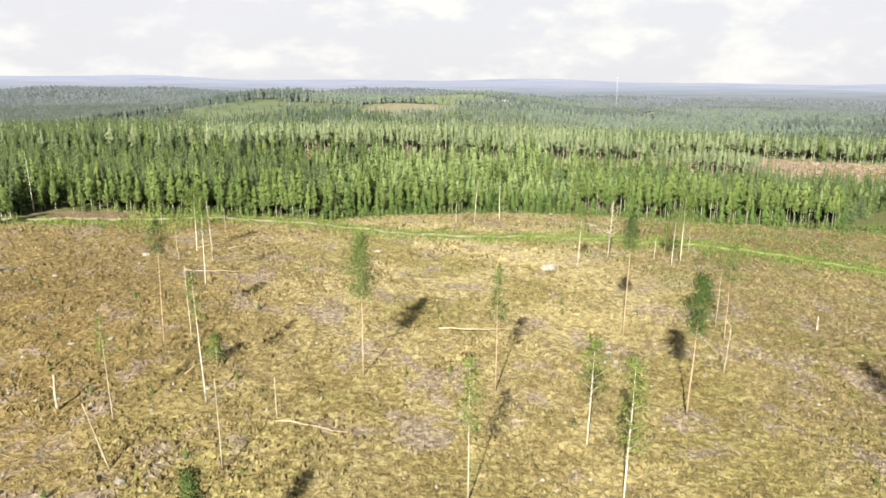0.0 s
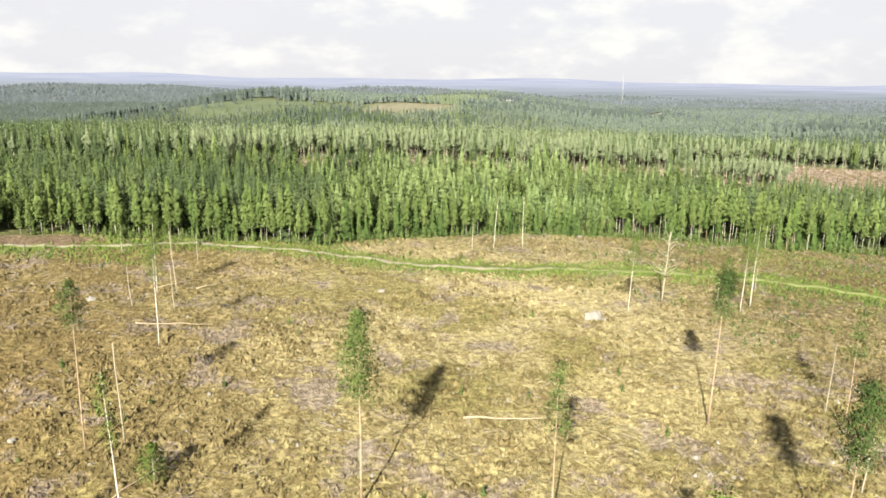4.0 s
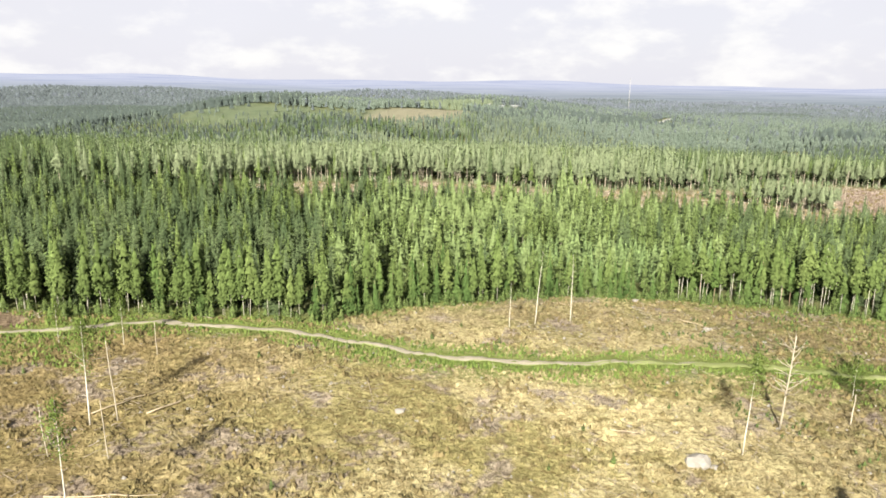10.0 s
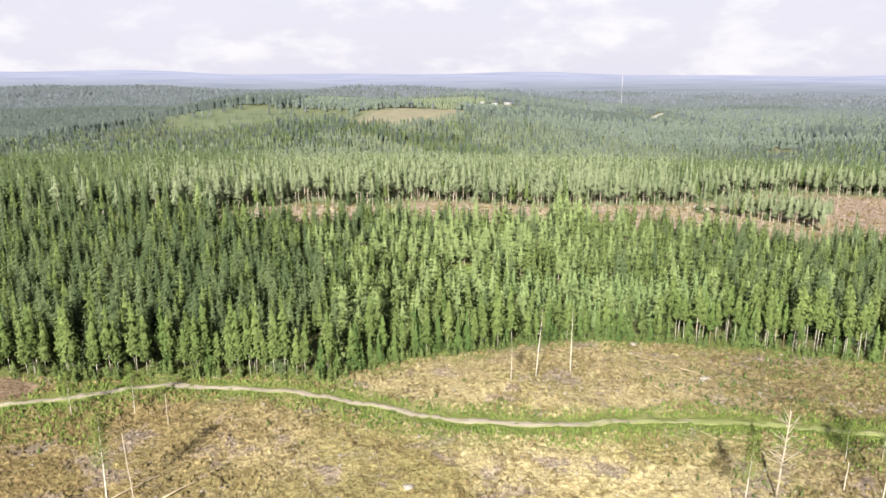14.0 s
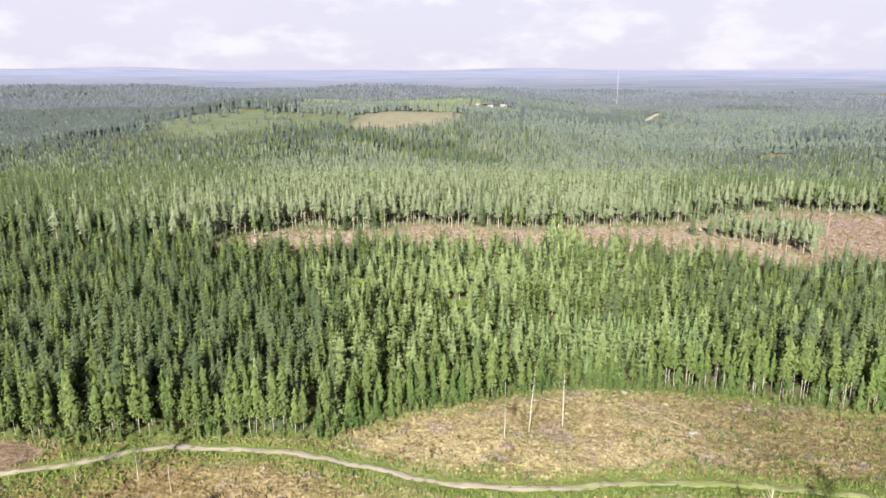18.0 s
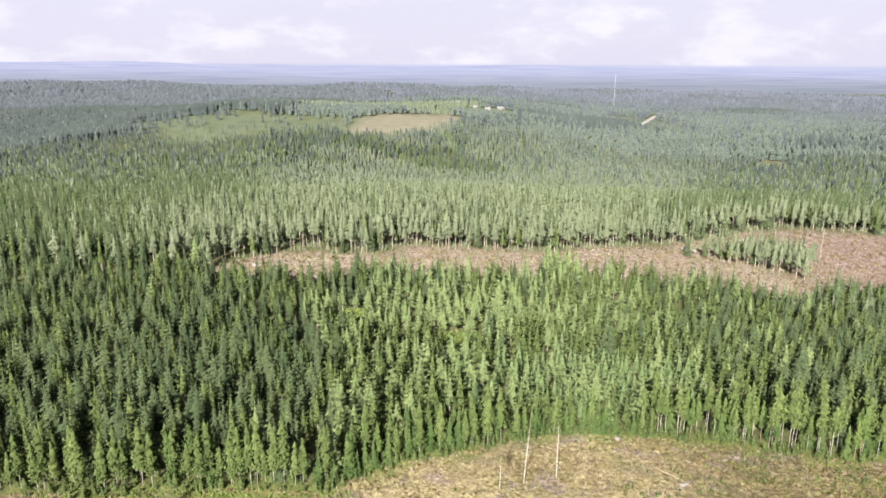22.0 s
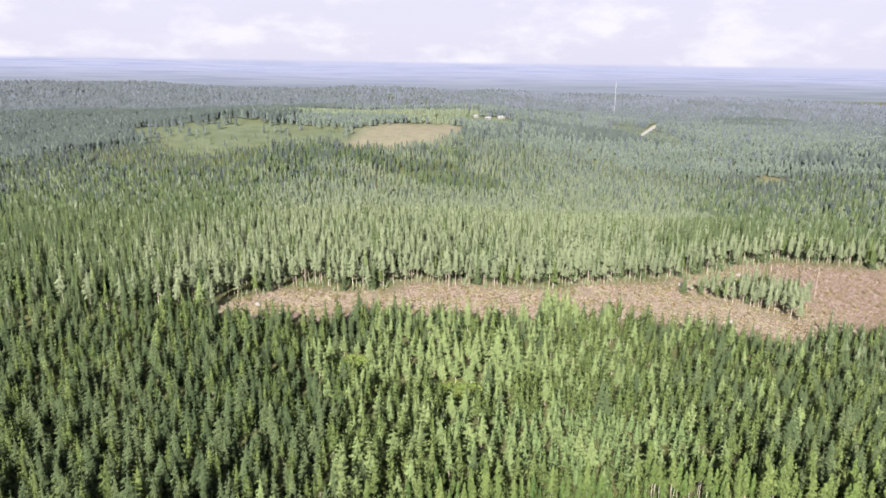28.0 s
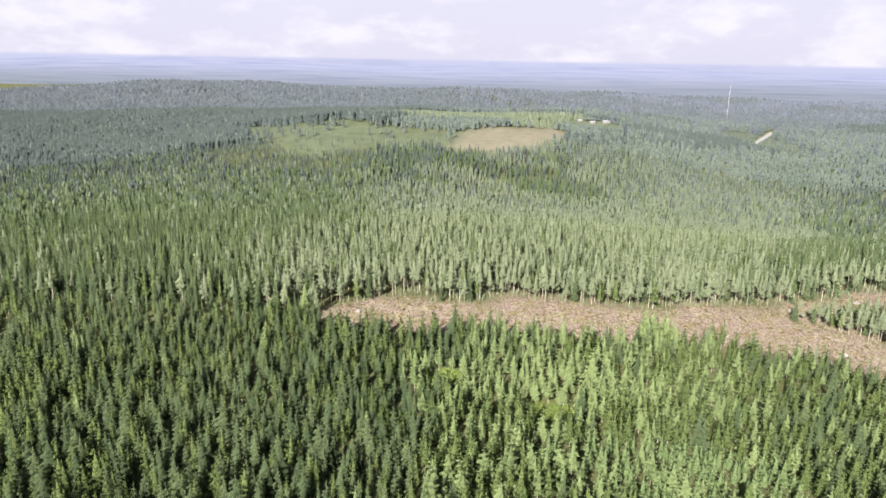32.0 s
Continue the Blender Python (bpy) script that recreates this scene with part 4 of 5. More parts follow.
def plant(ring, protos, d_lo, d_hi, spacing, skip=None):
    x, y = scatter(d_lo, d_hi, spacing)
    ok = wooded(x, y)
    x, y = x[ok], y[ok]
    if skip is not None:
        ok = ~skip(x, y)
        x, y = x[ok], y[ok]
    full = wave(x, y, 5.5, 0.8) + 0.5 * wave(x, y, 19.0, 1.7) < rng.uniform(0.75, 1.6, len(x))
    x, y = x[full], y[full]
    s = species_of(x, y)
    h = height_of(x, y, s)
    if len(protos) == 3:
        s = np.where(s == 3, 1, s)
    s = np.where(s >= len(protos), 2, s)
    for k in range(len(protos)):
        sel = s == k
        name, label, leaf, stem_mat = KINDS[k]
        # the outer ring takes a mid tone between near and hazed leaves
        leaf = NEARPINE if ring == "near" and k == 2 else (HILLWOOD if ring == "outer" and k else leaf)
        d = np.hypot(x - EYE_AT[0], y - EYE_AT[1])
        lift = 0.55 if len(protos) > 3 else 0.9
        # haze by colour: more trees take the greyer leaf with distance
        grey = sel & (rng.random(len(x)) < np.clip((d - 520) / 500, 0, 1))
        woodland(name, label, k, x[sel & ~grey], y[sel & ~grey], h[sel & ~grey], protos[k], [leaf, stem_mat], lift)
        woodland(name, label + " further off", k, x[grey], y[grey], h[grey], protos[k], [HAZED_SPRUCE if k == 0 else HAZED_WOOD, stem_mat], lift)


def front_row(x, y):
    """The belt of single trees along the edge of the felling."""
    e = -signed(x, y, FELLED)
    return (e < np.where(x > 36, 8.5, 4.2) * rng.uniform(0.35, 1.0, len(x))) & (x > -140) & (x < 165)


plant("near", NEAR, 90, 265, 3.5, front_row)
plant("mid", MID, 265, 480, 3.7)
plant("outer", OUTER, 480, 900, 4.5)


def plant_far(d_lo, d_hi, spacing, protos, h_lo, h_hi, leaf, next_leaf, dark_leaf):
    x, y = scatter(d_lo, d_hi, spacing)
    ok = wooded(x, y)
    x, y = x[ok], y[ok]
    h = rng.uniform(h_lo, h_hi, len(x)) * (1 + 0.22 * wave(x, y, 75.0, 2.1))
    h = np.where((y < 1000) & (np.abs(x + 100) < 260), h * 0.85, h)
    h = np.where((oval(x, y, 325, 1225, 50, 150) > 0) | (oval(x, y, 70, 1200, 60, 50) > 0), h * 0.3, h)
    # gappy stands of different age
    keep = rng.random(len(x)) < 0.88 + 0.2 * wave(x, y, 110.0, 0.3)
    x, y, h = x[keep], y[keep], h[keep]
    dark = wave(x, y, 95.0, 1.1) + 0.5 * wave(x * 0.6, y, 37.0, 0.6) + rng.normal(0, 0.20, len(x)) > 0.58
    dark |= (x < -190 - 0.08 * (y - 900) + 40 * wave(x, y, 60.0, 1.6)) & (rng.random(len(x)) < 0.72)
    dark |= (y > 715) & (y < 880) & (x > -250) & (x < 30 + 40 * wave(x, y, 41.0, 0.9)) & (x + y > 550) & (wave(x, y, 30.0, 0.4) + 0.7 * wave(x * 0.4, y, 13.0, 1.1) > -0.3)
    young = oval(x, y, -140, 1250, 200, 120) > 0.15 * wave(x, y, 30.0, 0.2)
    h = np.where(young, h * 0.55, h)
    dark &= ~young
    woodland("mixed_wood", "bright green young stand on the slope behind the field", 2, x[young], y[young], h[young], protos, [HILLWOOD, PINE_BARK], 1.2, 0.1)
    x, y, h, dark = x[~young], y[~young], h[~young], dark[~young]
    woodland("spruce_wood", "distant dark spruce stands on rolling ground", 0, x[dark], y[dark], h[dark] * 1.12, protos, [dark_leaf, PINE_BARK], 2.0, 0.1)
    # haze by colour: the chance of the next hazier leaf grows with distance
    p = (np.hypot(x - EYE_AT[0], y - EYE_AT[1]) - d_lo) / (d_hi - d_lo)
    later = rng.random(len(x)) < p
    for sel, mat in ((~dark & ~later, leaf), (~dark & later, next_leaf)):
        woodland("mixed_wood", "distant mixed forest on rolling ground, haze in its grey-green colour", 2, x[sel], y[sel], h[sel], protos, [mat, PINE_BARK], 2.2, 0.1)


plant_far(900, 1750, 5.8, FAR, 11, 15, HAZED_WOOD, HAZED_DISTANT, HAZED_SPRUCE)
plant_far(1750, 2560, 10.0, LAST, 10, 16, HAZED_DISTANT, HAZY, HAZED_DISTANT)


# ---- single trees ----
def part(name, data, mat, parent, label=""):
    """One mesh under a thing or a part, from verts and faces."""
    v, f = data
    ob = new(name, mesh_arrays(name, v, f, [mat], smooth=name in ("trunk", "branch"), normals=soft_normals(v) if name == "crown" else None))
    ob.parent = parent
    return tagged(ob, label)


def thing(name, x, y, label, category, group="", z=None):
    e = new(name)
    e.location = (x, y, float(ground_z(x, y)) - 0.04 if z is None else z)
    return tagged(e, label, category, group)


def edge_tree(kind, x, y, h):
    """A tree of the forest edge; 'high' is a birch whose crown begins half way up."""
    leaf = "birch" if kind == "high" else kind
    name, label = {"birch": ("birch_tree", "slender birch leafy almost to the ground"), "high": ("birch_tree", "slender birch with long bare white stem and high crown"),
                   "spruce": ("spruce_tree", "narrow dark green spruce at the forest edge"), "pine": ("pine_tree", "slender pine with bare lower stem at the forest edge")}[kind]
    e = thing(name, x, y, label, "tree", "trees along the forest edge")
    n, foot, rad, size = {"birch": (300, 0.26, 0.155, 0.026), "high": (240, 0.48, 0.140, 0.027), "spruce": (300, 0.03, 0.180, 0.029), "pine": (240, 0.34, 0.140, 0.027)}[kind]
    part("trunk", stem(0.92 * h, (0.0050 if leaf == "birch" else 0.008) * h, 6, rng.uniform(-0.3, 0.3)), BIRCH_BARK if leaf == "birch" else PINE_BARK, e)
    inner = cone_proto(leaf, 5, 7, foot + 0.04, rad * 0.66)
    part("crown", merged([crown(leaf, h, foot * h, rad * h, n, size * h, True, 34), (inner[0] * h, inner[1])]), {"birch": BIRCH_ONE, "spruce": SPRUCE_ONE, "pine": PINE_ONE}[leaf], e)
    return e


EDGE_PROTOS = {"birch": [edge_tree("birch", -60 + 4 * i, 181 + (i % 2), 10.5 + i * 0.7) for i in range(5)], "high": [edge_tree("high", 62 + 5 * i, 209 - 0.5 * i, 11 + i * 0.7) for i in range(4)],
               "spruce": [edge_tree("spruce", -22 + 6 * i, 192 + i * 4.5, 8 + i * 1.4) for i in range(3)], "pine": [edge_tree("pine", 88 + 5 * i, 209, 11 + i) for i in range(2)]}


def plant_edge():
    x, y = scatter(90, 265, 1.95)
    ok = wooded(x, y) & front_row(x, y)
    x, y = x[ok], y[ok]
    order = rng.permutation(len(x))[:300]
    for i in order:
        r = rng.random()
        kind = "birch" if r < (0.80 if x[i] < -30 else 0.50) else ("spruce" if r < 0.95 else "pine")
        if x[i] > 36 and r < 0.62:
            kind = "high"
        ob = EDGE_PROTOS[kind][rng.integers(len(EDGE_PROTOS[kind]))]
        k = rng.uniform(0.68, 1.1) * (0.72 if 8 < x[i] < 38 else (1.08 if kind == "high" else 1.0))
        c = copy_thing(ob, pose(x[i], y[i], float(ground_z(x[i], y[i])) - 0.05, rng.uniform(-2, 2), rng.uniform(-2, 2), rng.uniform(0, 360)) @ Matrix.Scale(k, 4))


plant_edge()


# ---- trees left standing on the felling ----
def lean_points(h, lean, steps=6, wob=0.05):
    k = np.linspace(0, 1, steps)
    w = np.r_[0, rng.normal(0, wob, steps - 1)]
    return np.stack([lean[0] * k + w * 0.5, lean[1] * k + np.roll(w, 1) * 0.5 * (k > 0), -0.3 + (h + 0.3) * k], 1)


def branches(parent, pts, n, lo, hi, length, r, mat, rise=0.15):
    """Bare boughs from the stem, each a part of its own."""
    h = pts[-1][2]
    for i in range(n):
        z = h * rng.uniform(lo, hi)
        base = np.array([np.interp(z, pts[:, 2], pts[:, 0]), np.interp(z, pts[:, 2], pts[:, 1]), z])
        a = rng.random() * 2 * math.pi
        ln = length * rng.uniform(0.5, 1.1) * (1.15 - 0.5 * z / h)
        d = np.array([math.cos(a), math.sin(a), rise])
        mid, tip = base + d * ln * 0.55, base + d * ln + np.array([0, 0, ln * rng.uniform(-0.15, 0.35)])
        part("branch", tube([base, mid, tip], [r, r * 0.65, r * 0.2], 4), mat, parent)


def standing(kind, x, y, h, foot=0.6, radius=1.6, leaves=420, size=0.34, lean=(0, 0), r=0.12, label="", boughs=5, leaf=None, wood=None):
    """One tree of the felling: stem, boughs and, unless it is dead, a crown."""
    names = {"pine": "pine_tree", "birch": "birch_tree", "spruce": "spruce_tree", "snag": "dead_tree"}
    e = thing(names[kind], x, y, label, "tree", "trees left on the felling")
    pts = lean_points(h, lean)
    wood = wood or {"pine": PINE_BARK, "birch": BIRCH_BARK, "spruce": PINE_BARK, "snag": DEAD_WOOD}[kind]
    taper = 0.55 if kind == "snag" else 0.12
    part("trunk", tube(pts, np.linspace(r, r * taper, len(pts)) * (0.95 if kind == "snag" else 0.88), 8), wood, e)
    if kind == "snag":
        if boughs:
            branches(e, pts, boughs, 0.34, 0.97, h * (0.27 if boughs > 10 else 0.13), r * 0.45, wood, 0.5)
        return e
    n_clumps = max(7, min(26, leaves // 40))
    leaf = leaf or {"pine": PINE_ONE, "birch": AIRY, "spruce": SPRUCE_ONE}[kind]
    each = int(leaves * (3.2 if kind != "birch" else 2.6)) // n_clumps
    vs = []
    for i in range(n_clumps):
        u = (i + rng.uniform(0.1, 0.9)) / n_clumps
        z = h * (foot + (1 - foot) * u)
        base = np.array([np.interp(z, pts[:, 2], pts[:, 0]), np.interp(z, pts[:, 2], pts[:, 1]), z])
        a = i * 2.4 + rng.normal(0, 0.5)
        ln = radius * float(crown_profile(kind, np.array([u]))[0]) * rng.uniform(0.35, 1.0)
        rise = {"pine": 0.25, "birch": 0.55, "spruce": -0.15}[kind]
        tip = base + ln * np.array([math.cos(a), math.sin(a), rise])
        if kind != "spruce" and i < boughs + 4:
            low = base - [0, 0, 0.25 * ln]
            part("branch", tube([low, (low + tip) / 2 + [0, 0, 0.06 * ln], tip], [r * 0.22, r * 0.15, r * 0.05], 4), wood, e)
        puff = (0.26 + 0.17 * radius) * rng.uniform(0.7, 1.25) * (1.2 - 0.6 * u)
        c = tip * 0.86 + base * 0.14 + rng.normal(0, 1, (each, 3)) * puff * np.array([1.0, 1.0, 0.62 if kind == "pine" else 0.85])
        vs.append(leaf_kites(c, rng.random(each) * 6.3, 0.6, size * rng.uniform(0.32, 0.68, each), 0.7, 0.7))
    for i in range(2 if kind == "birch" else 3):
        dz = h * (foot - rng.uniform(0.0, 0.5) * foot)
        base = np.array([np.interp(dz, pts[:, 2], pts[:, 0]), np.interp(dz, pts[:, 2], pts[:, 1]), dz])
        a = rng.random() * 6.3
        part("branch", tube([base, base + np.array([math.cos(a), math.sin(a), 0.1]) * rng.uniform(0.4, 1.0)], [r * 0.2, r * 0.06], 4), wood, e, "short bare dead branch")
    part("crown", merged(vs), leaf, e)
    return e


standing("pine", -10, 86.1, 18.6, 0.56, 2.2, 1700, 0.20, r=0.14, label="tall seed pine with dense green upper crown and bare stem")
standing("pine", 29.9, 80.2, 17.6, 0.60, 2.1, 1700, 0.20, (0.5, 0), 0.14, "tall seed pine with dark dense crown and bare stem", leaf=SPRUCE_ONE)
standing("pine", 27.8, 104.4, 18.4, 0.74, 1.5, 945, 0.19, (0.4, 0), 0.14, "tall seed pine with small dark crown on a bare stem", leaf=SPRUCE_ONE)
standing("pine", 7, 84.5, 16.1, 0.58, 1.5, 517, 0.20, r=0.11, label="slim pine with thin grey-green crown")
standing("pine", -38, 91.6, 17.5, 0.74, 1.5, 450, 0.20, (0.3, 0), 0.11, "slim pine with thin crown high on a bare stem")
standing("pine", 55.6, 71.7, 17.4, 0.60, 2.2, 1400, 0.20, r=0.14, label="tall seed pine with dense crown on the open felling")
standing("pine", 43.2, 103.8, 14.6, 0.62, 1.5, 360, 0.20, r=0.09, label="thin pine with sparse pale crown")
standing("birch", 3.1, 61.7, 14.8, 0.50, 1.4, 585, 0.19, r=0.10, label="slender birch with sparse light green crown", wood=DEAD_WOOD)
standing("birch", 16.5, 72.8, 12.6, 0.52, 2.0, 742, 0.20, (0.3, 0), 0.11, "birch with white stem and broad light green crown", 7)
standing("birch", 18.3, 63, 15.0, 0.38, 2.1, 945, 0.20, (0.3, 0), 0.12, "birch with broad airy green crown on the felling", 8)
standing("birch", -27.6, 77.9, 16.2, 0.62, 1.1, 382, 0.19, (-0.7, 0.2), 0.11, "thin birch with white stem and narrow sparse crown")
standing("birch", -36.1, 72.5, 12.2, 0.60, 1.1, 202, 0.19, (-0.3, 0), 0.08, "thin birch with almost leafless brownish crown", wood=DEAD_WOOD)
standing("birch", -41, 116.6, 14.2, 0.62, 1.5, 472, 0.20, (0.2, 0), 0.11, "slim birch with white stem beside a felled log")
standing("birch", -50, 137.6, 13.0, 0.52, 2.0, 742, 0.20, (0.2, 0), 0.13, "birch with white stem and leafy green crown")
standing("birch", 26.6, 138.7, 12.8, 0.55, 1.6, 585, 0.20, (0.5, 0), 0.10, "slender birch with white stem and sparse green crown")
standing("birch", 49.7, 146.5, 15.4, 0.50, 2.1, 945, 0.20, (0.3, 0), 0.13, "tall birch with white stem and full green crown", 7)
standing("birch", 47.2, 144.4, 11.6, 0.55, 1.6, 495, 0.20, (0.4, 0), 0.10, "birch with white stem in a small group")
standing("birch", -100.1, 167, 15.0, 0.60, 1.0, 135, 0.17, (-0.6, 0), 0.12, "tall half-dead birch at the forest edge")
standing("birch", -57.9, 163, 8.5, 0.30, 1.5, 495, 0.20, r=0.07, label="young birch with green crown beside the track")
standing("birch", -66.6, 160.9, 7.0, 0.30, 1.3, 405, 0.20, r=0.06, label="young birch with green crown beside the track")
standing("birch", 49.4, 156.7, 6.5, 0.25, 1.5, 450, 0.20, r=0.06, label="young bushy birch near the track")
standing("birch", 7, 182.7, 13.6, 0.82, 0.8, 135, 0.16, (0.9, 0), 0.12, "leaning dying birch with white stem before the forest edge", 5)
standing("birch", 13.7, 184.8, 12.6, 0.80, 0.9, 157, 0.16, (-0.1, 0), 0.12, "dying birch with white stem before the forest edge", 5)
standing("birch", 2.2, 179.7, 7.6, 0.70, 0.9, 180, 0.16, r=0.08, label="small thin birch before the forest edge")
standing("spruce", -17.2, 46.5, 11.8, 0.06, 2.1, 2025, 0.20, r=0.13, label="bushy green spruce on the open felling")
standing("birch", -29.6, 87.7, 3.8, 0.05, 1.5, 900, 0.17, r=0.05, label="small bushy sapling with bright green leaves", boughs=2)
standing("snag", 34.1, 145.7, 12.6, lean=(0.6, 0), r=0.14, boughs=30, label="bleached dead tree with many bare branches")
standing("snag", -43.6, 74.8, 4.3, r=0.21, boughs=1, label="short thick grey snag with broken top")
standing("snag", -32.6, 64.4, 7.2, lean=(-1.9, -0.3), r=0.08, boughs=2, label="thin leaning dead stem")
standing("snag", -34.8, 93.1, 11.0, lean=(-0.2, 0), r=0.09, boughs=3, label="bare pale dead birch stem")
standing("snag", -21.5, 64.9, 10.0, lean=(-0.2, 0), r=0.07, boughs=3, label="thin bare dead stem")
standing("snag", -18.7, 75.6, 5.0, r=0.07, boughs=0, label="short bare dead stem with broken top")
standing("snag", -50.6, 130.1, 6.4, lean=(-0.5, 0), r=0.07, boughs=2, label="thin bare dead stem")
standing("snag", -47.3, 138.8, 10.2, lean=(-0.5, 0), r=0.09, boughs=4, label="bare pale dead birch stem")
standing("snag", -51.4, 159.7, 5.2, r=0.07, boughs=1, label="short bare dead stem beside the track")
standing("snag", 39, 92.6, 6.8, lean=(0.4, 0), r=0.09, boughs=2, label="bare pale broken stem")
standing("snag", 43.5, 108.6, 9.0, lean=(0.2, 0), r=0.07, boughs=3, label="thin bare dead stem")
standing("snag", 44.7, 148.6, 4.3, lean=(0.2, 0), r=0.11, boughs=0, label="short pale broken stem")
standing("snag", 61.4, 111.7, 2.2, r=0.18, boughs=0, label="high pale stump standing in dry grass")
standing("snag", -44.4, 130.6, 7.0, lean=(-0.3, 0), r=0.06, boughs=2, label="thin bare dead stem")
standing("snag", 162.3, 367.7, 16.0, lean=(0.2, 0), r=0.17, boughs=2, label="tall bare pale pole standing on the far felling")
standing("snag", 160.6, 407.8, 5.0, r=0.20, boughs=0, label="pale high stump standing on the far felling")
standing("snag", 54.7, 156.5, 5.0, lean=(0.1, 0), r=0.07, boughs=1, label="short bare dead stem")


# ---- felled logs and stones ----
def log(x0, y0, x1, y1, r, label="long pale debarked log lying in dry grass", twigs=3):
    e = thing("log", (x0 + x1) / 2, (y0 + y1) / 2, label, "log", "felled logs")
    k = np.linspace(0, 1, 6)
    x, y = x0 + (x1 - x0) * k + rng.normal(0, 0.03, 6), y0 + (y1 - y0) * k + rng.normal(0, 0.03, 6)
    z = ground_z(x, y)
    z = np.maximum(z, z[0] + (z[-1] - z[0]) * k - 0.1) + r * 0.9 + 0.10
    pts = np.stack([x - e.location.x, y - e.location.y, z - e.location.z], 1)
    r *= 0.6
    part("trunk", tube(pts, np.linspace(r, r * 0.5, 6), 8), LOG_WOOD, e)
    for i in range(twigs):
        b = pts[3 + i % 3]
        d = np.array([rng.normal(0, 0.6), rng.normal(0, 0.6), rng.uniform(0.05, 0.35)])
        part("branch", tube([b, b + d * 0.8, b + d * 1.5], [r * 0.3, r * 0.2, r * 0.08], 4), LOG_WOOD, e)


log(-18.4, 74.4, -10.1, 72.8, 0.17)
log(-46.9, 122.8, -36.6, 124.4, 0.17)
log(-44.7, 140.8, -39.1, 149.8, 0.20)
log(-51.1, 140, -45.6, 148.5, 0.16)
log(-19.8, 155.6, -18, 148.2, 0.10, "thin pale pole lying in dry grass")
log(12, 142.9, 15.9, 142, 0.12)
log(-0.6, 101.7, 9.0, 102.6, 0.22)
log(34.6, 189.4, 38.6, 184.4, 0.18, "pale felled log beside a heap of stones")
log(12.2, 196.8, 15.4, 195.5, 0.13)
log(14.4, 191.4, 15.4, 186.2, 0.12)
log(52.7, 145.5, 54.3, 135, 0.14, "long grey fallen stem lying in dry grass", 5)
log(-56.7, 78.7, -50, 69.8, 0.14, "grey fallen stem half sunk in heath")
log(-32.5, 84.2, -28.9, 92.2, 0.12, "grey fallen stem half sunk in heath", 5)
log(19.9, 92.4, 23.9, 99, 0.10, "grey fallen stem half sunk in heath", 5)


def boulder(x, y, r, label, flat=0.6, name="boulder"):
    bm = bmesh.new()
    bmesh.ops.create_icosphere(bm, subdivisions=2, radius=1.0)
    seed = Vector((x * 1.7, y * 0.9, r))
    for v in bm.verts:
        k = 1 + 0.35 * noise.noise(v.co * 1.3 + seed) + 0.15 * noise.noise(v.co * 3.1 + seed)
        v.co = Vector((v.co.x * k * r * 1.15, v.co.y * k * r, max(v.co.z, -0.5) * k * r * flat))
    me = bpy.data.meshes.new(name)
    bm.to_mesh(me)
    bm.free()
    me.materials.append(STONE)
    ob = new(name, me)
    ob.location = (x, y, float(ground_z(x, y)) + r * flat * 0.25)
    tagged(ob, label, "stone", "boulders")


boulder(20.6, 136.2, 1.25, "large pale granite boulder in dry grass", 0.75)
boulder(22.2, 135.5, 0.5, "small pale stone beside a boulder")
boulder(-14.4, 145.8, 0.62, "pale rounded boulder in dry grass")
boulder(-57.4, 131.2, 0.7, "pale rounded boulder in dry grass")
boulder(37.8, 183.1, 0.55, "pale granite block in a stone heap", 0.8)
boulder(38.8, 183.8, 0.4, "pale granite block in a stone heap", 0.8)
boulder(37.1, 182.1, 0.45, "pale granite block in a stone heap")
boulder(29.7, 201, 0.6, "pale stone near the forest edge")
for bx, by, br in [(-44, 60.5, 0.6), (-30.5, 62, 0.45), (-28.5, 81.0, 0.35), (-50.5, 91, 0.45), (-45.7, 92.3, 0.4), (-36.4, 89.5, 0.3), (24, 97, 0.4), (60, 90, 0.5), (12.5, 58, 0.35), (-8, 176, 0.3), (46, 178, 0.35),
                   (-66, 115, 0.4)]:
    boulder(bx, by, br, "small pale field stone in dry grass", 0.6, "stone")
for bx, by, br in [(123.6, 386.1, 1.3), (105.1, 381.1, 1.4), (109.3, 378, 0.9), (-80.7, 322.8, 1.2), (140.8, 400.8, 1.3), (109.8, 333.1, 1.0)]:
    boulder(bx, by, br, "pale granite boulder among slash on the far felling", 0.8)


# ---- low growth and debris ----
def field_points(n, x0, x1, y0, y1):
    x, y = rng.uniform(x0, x1, n), rng.uniform(y0, y1, n)
    return x, y


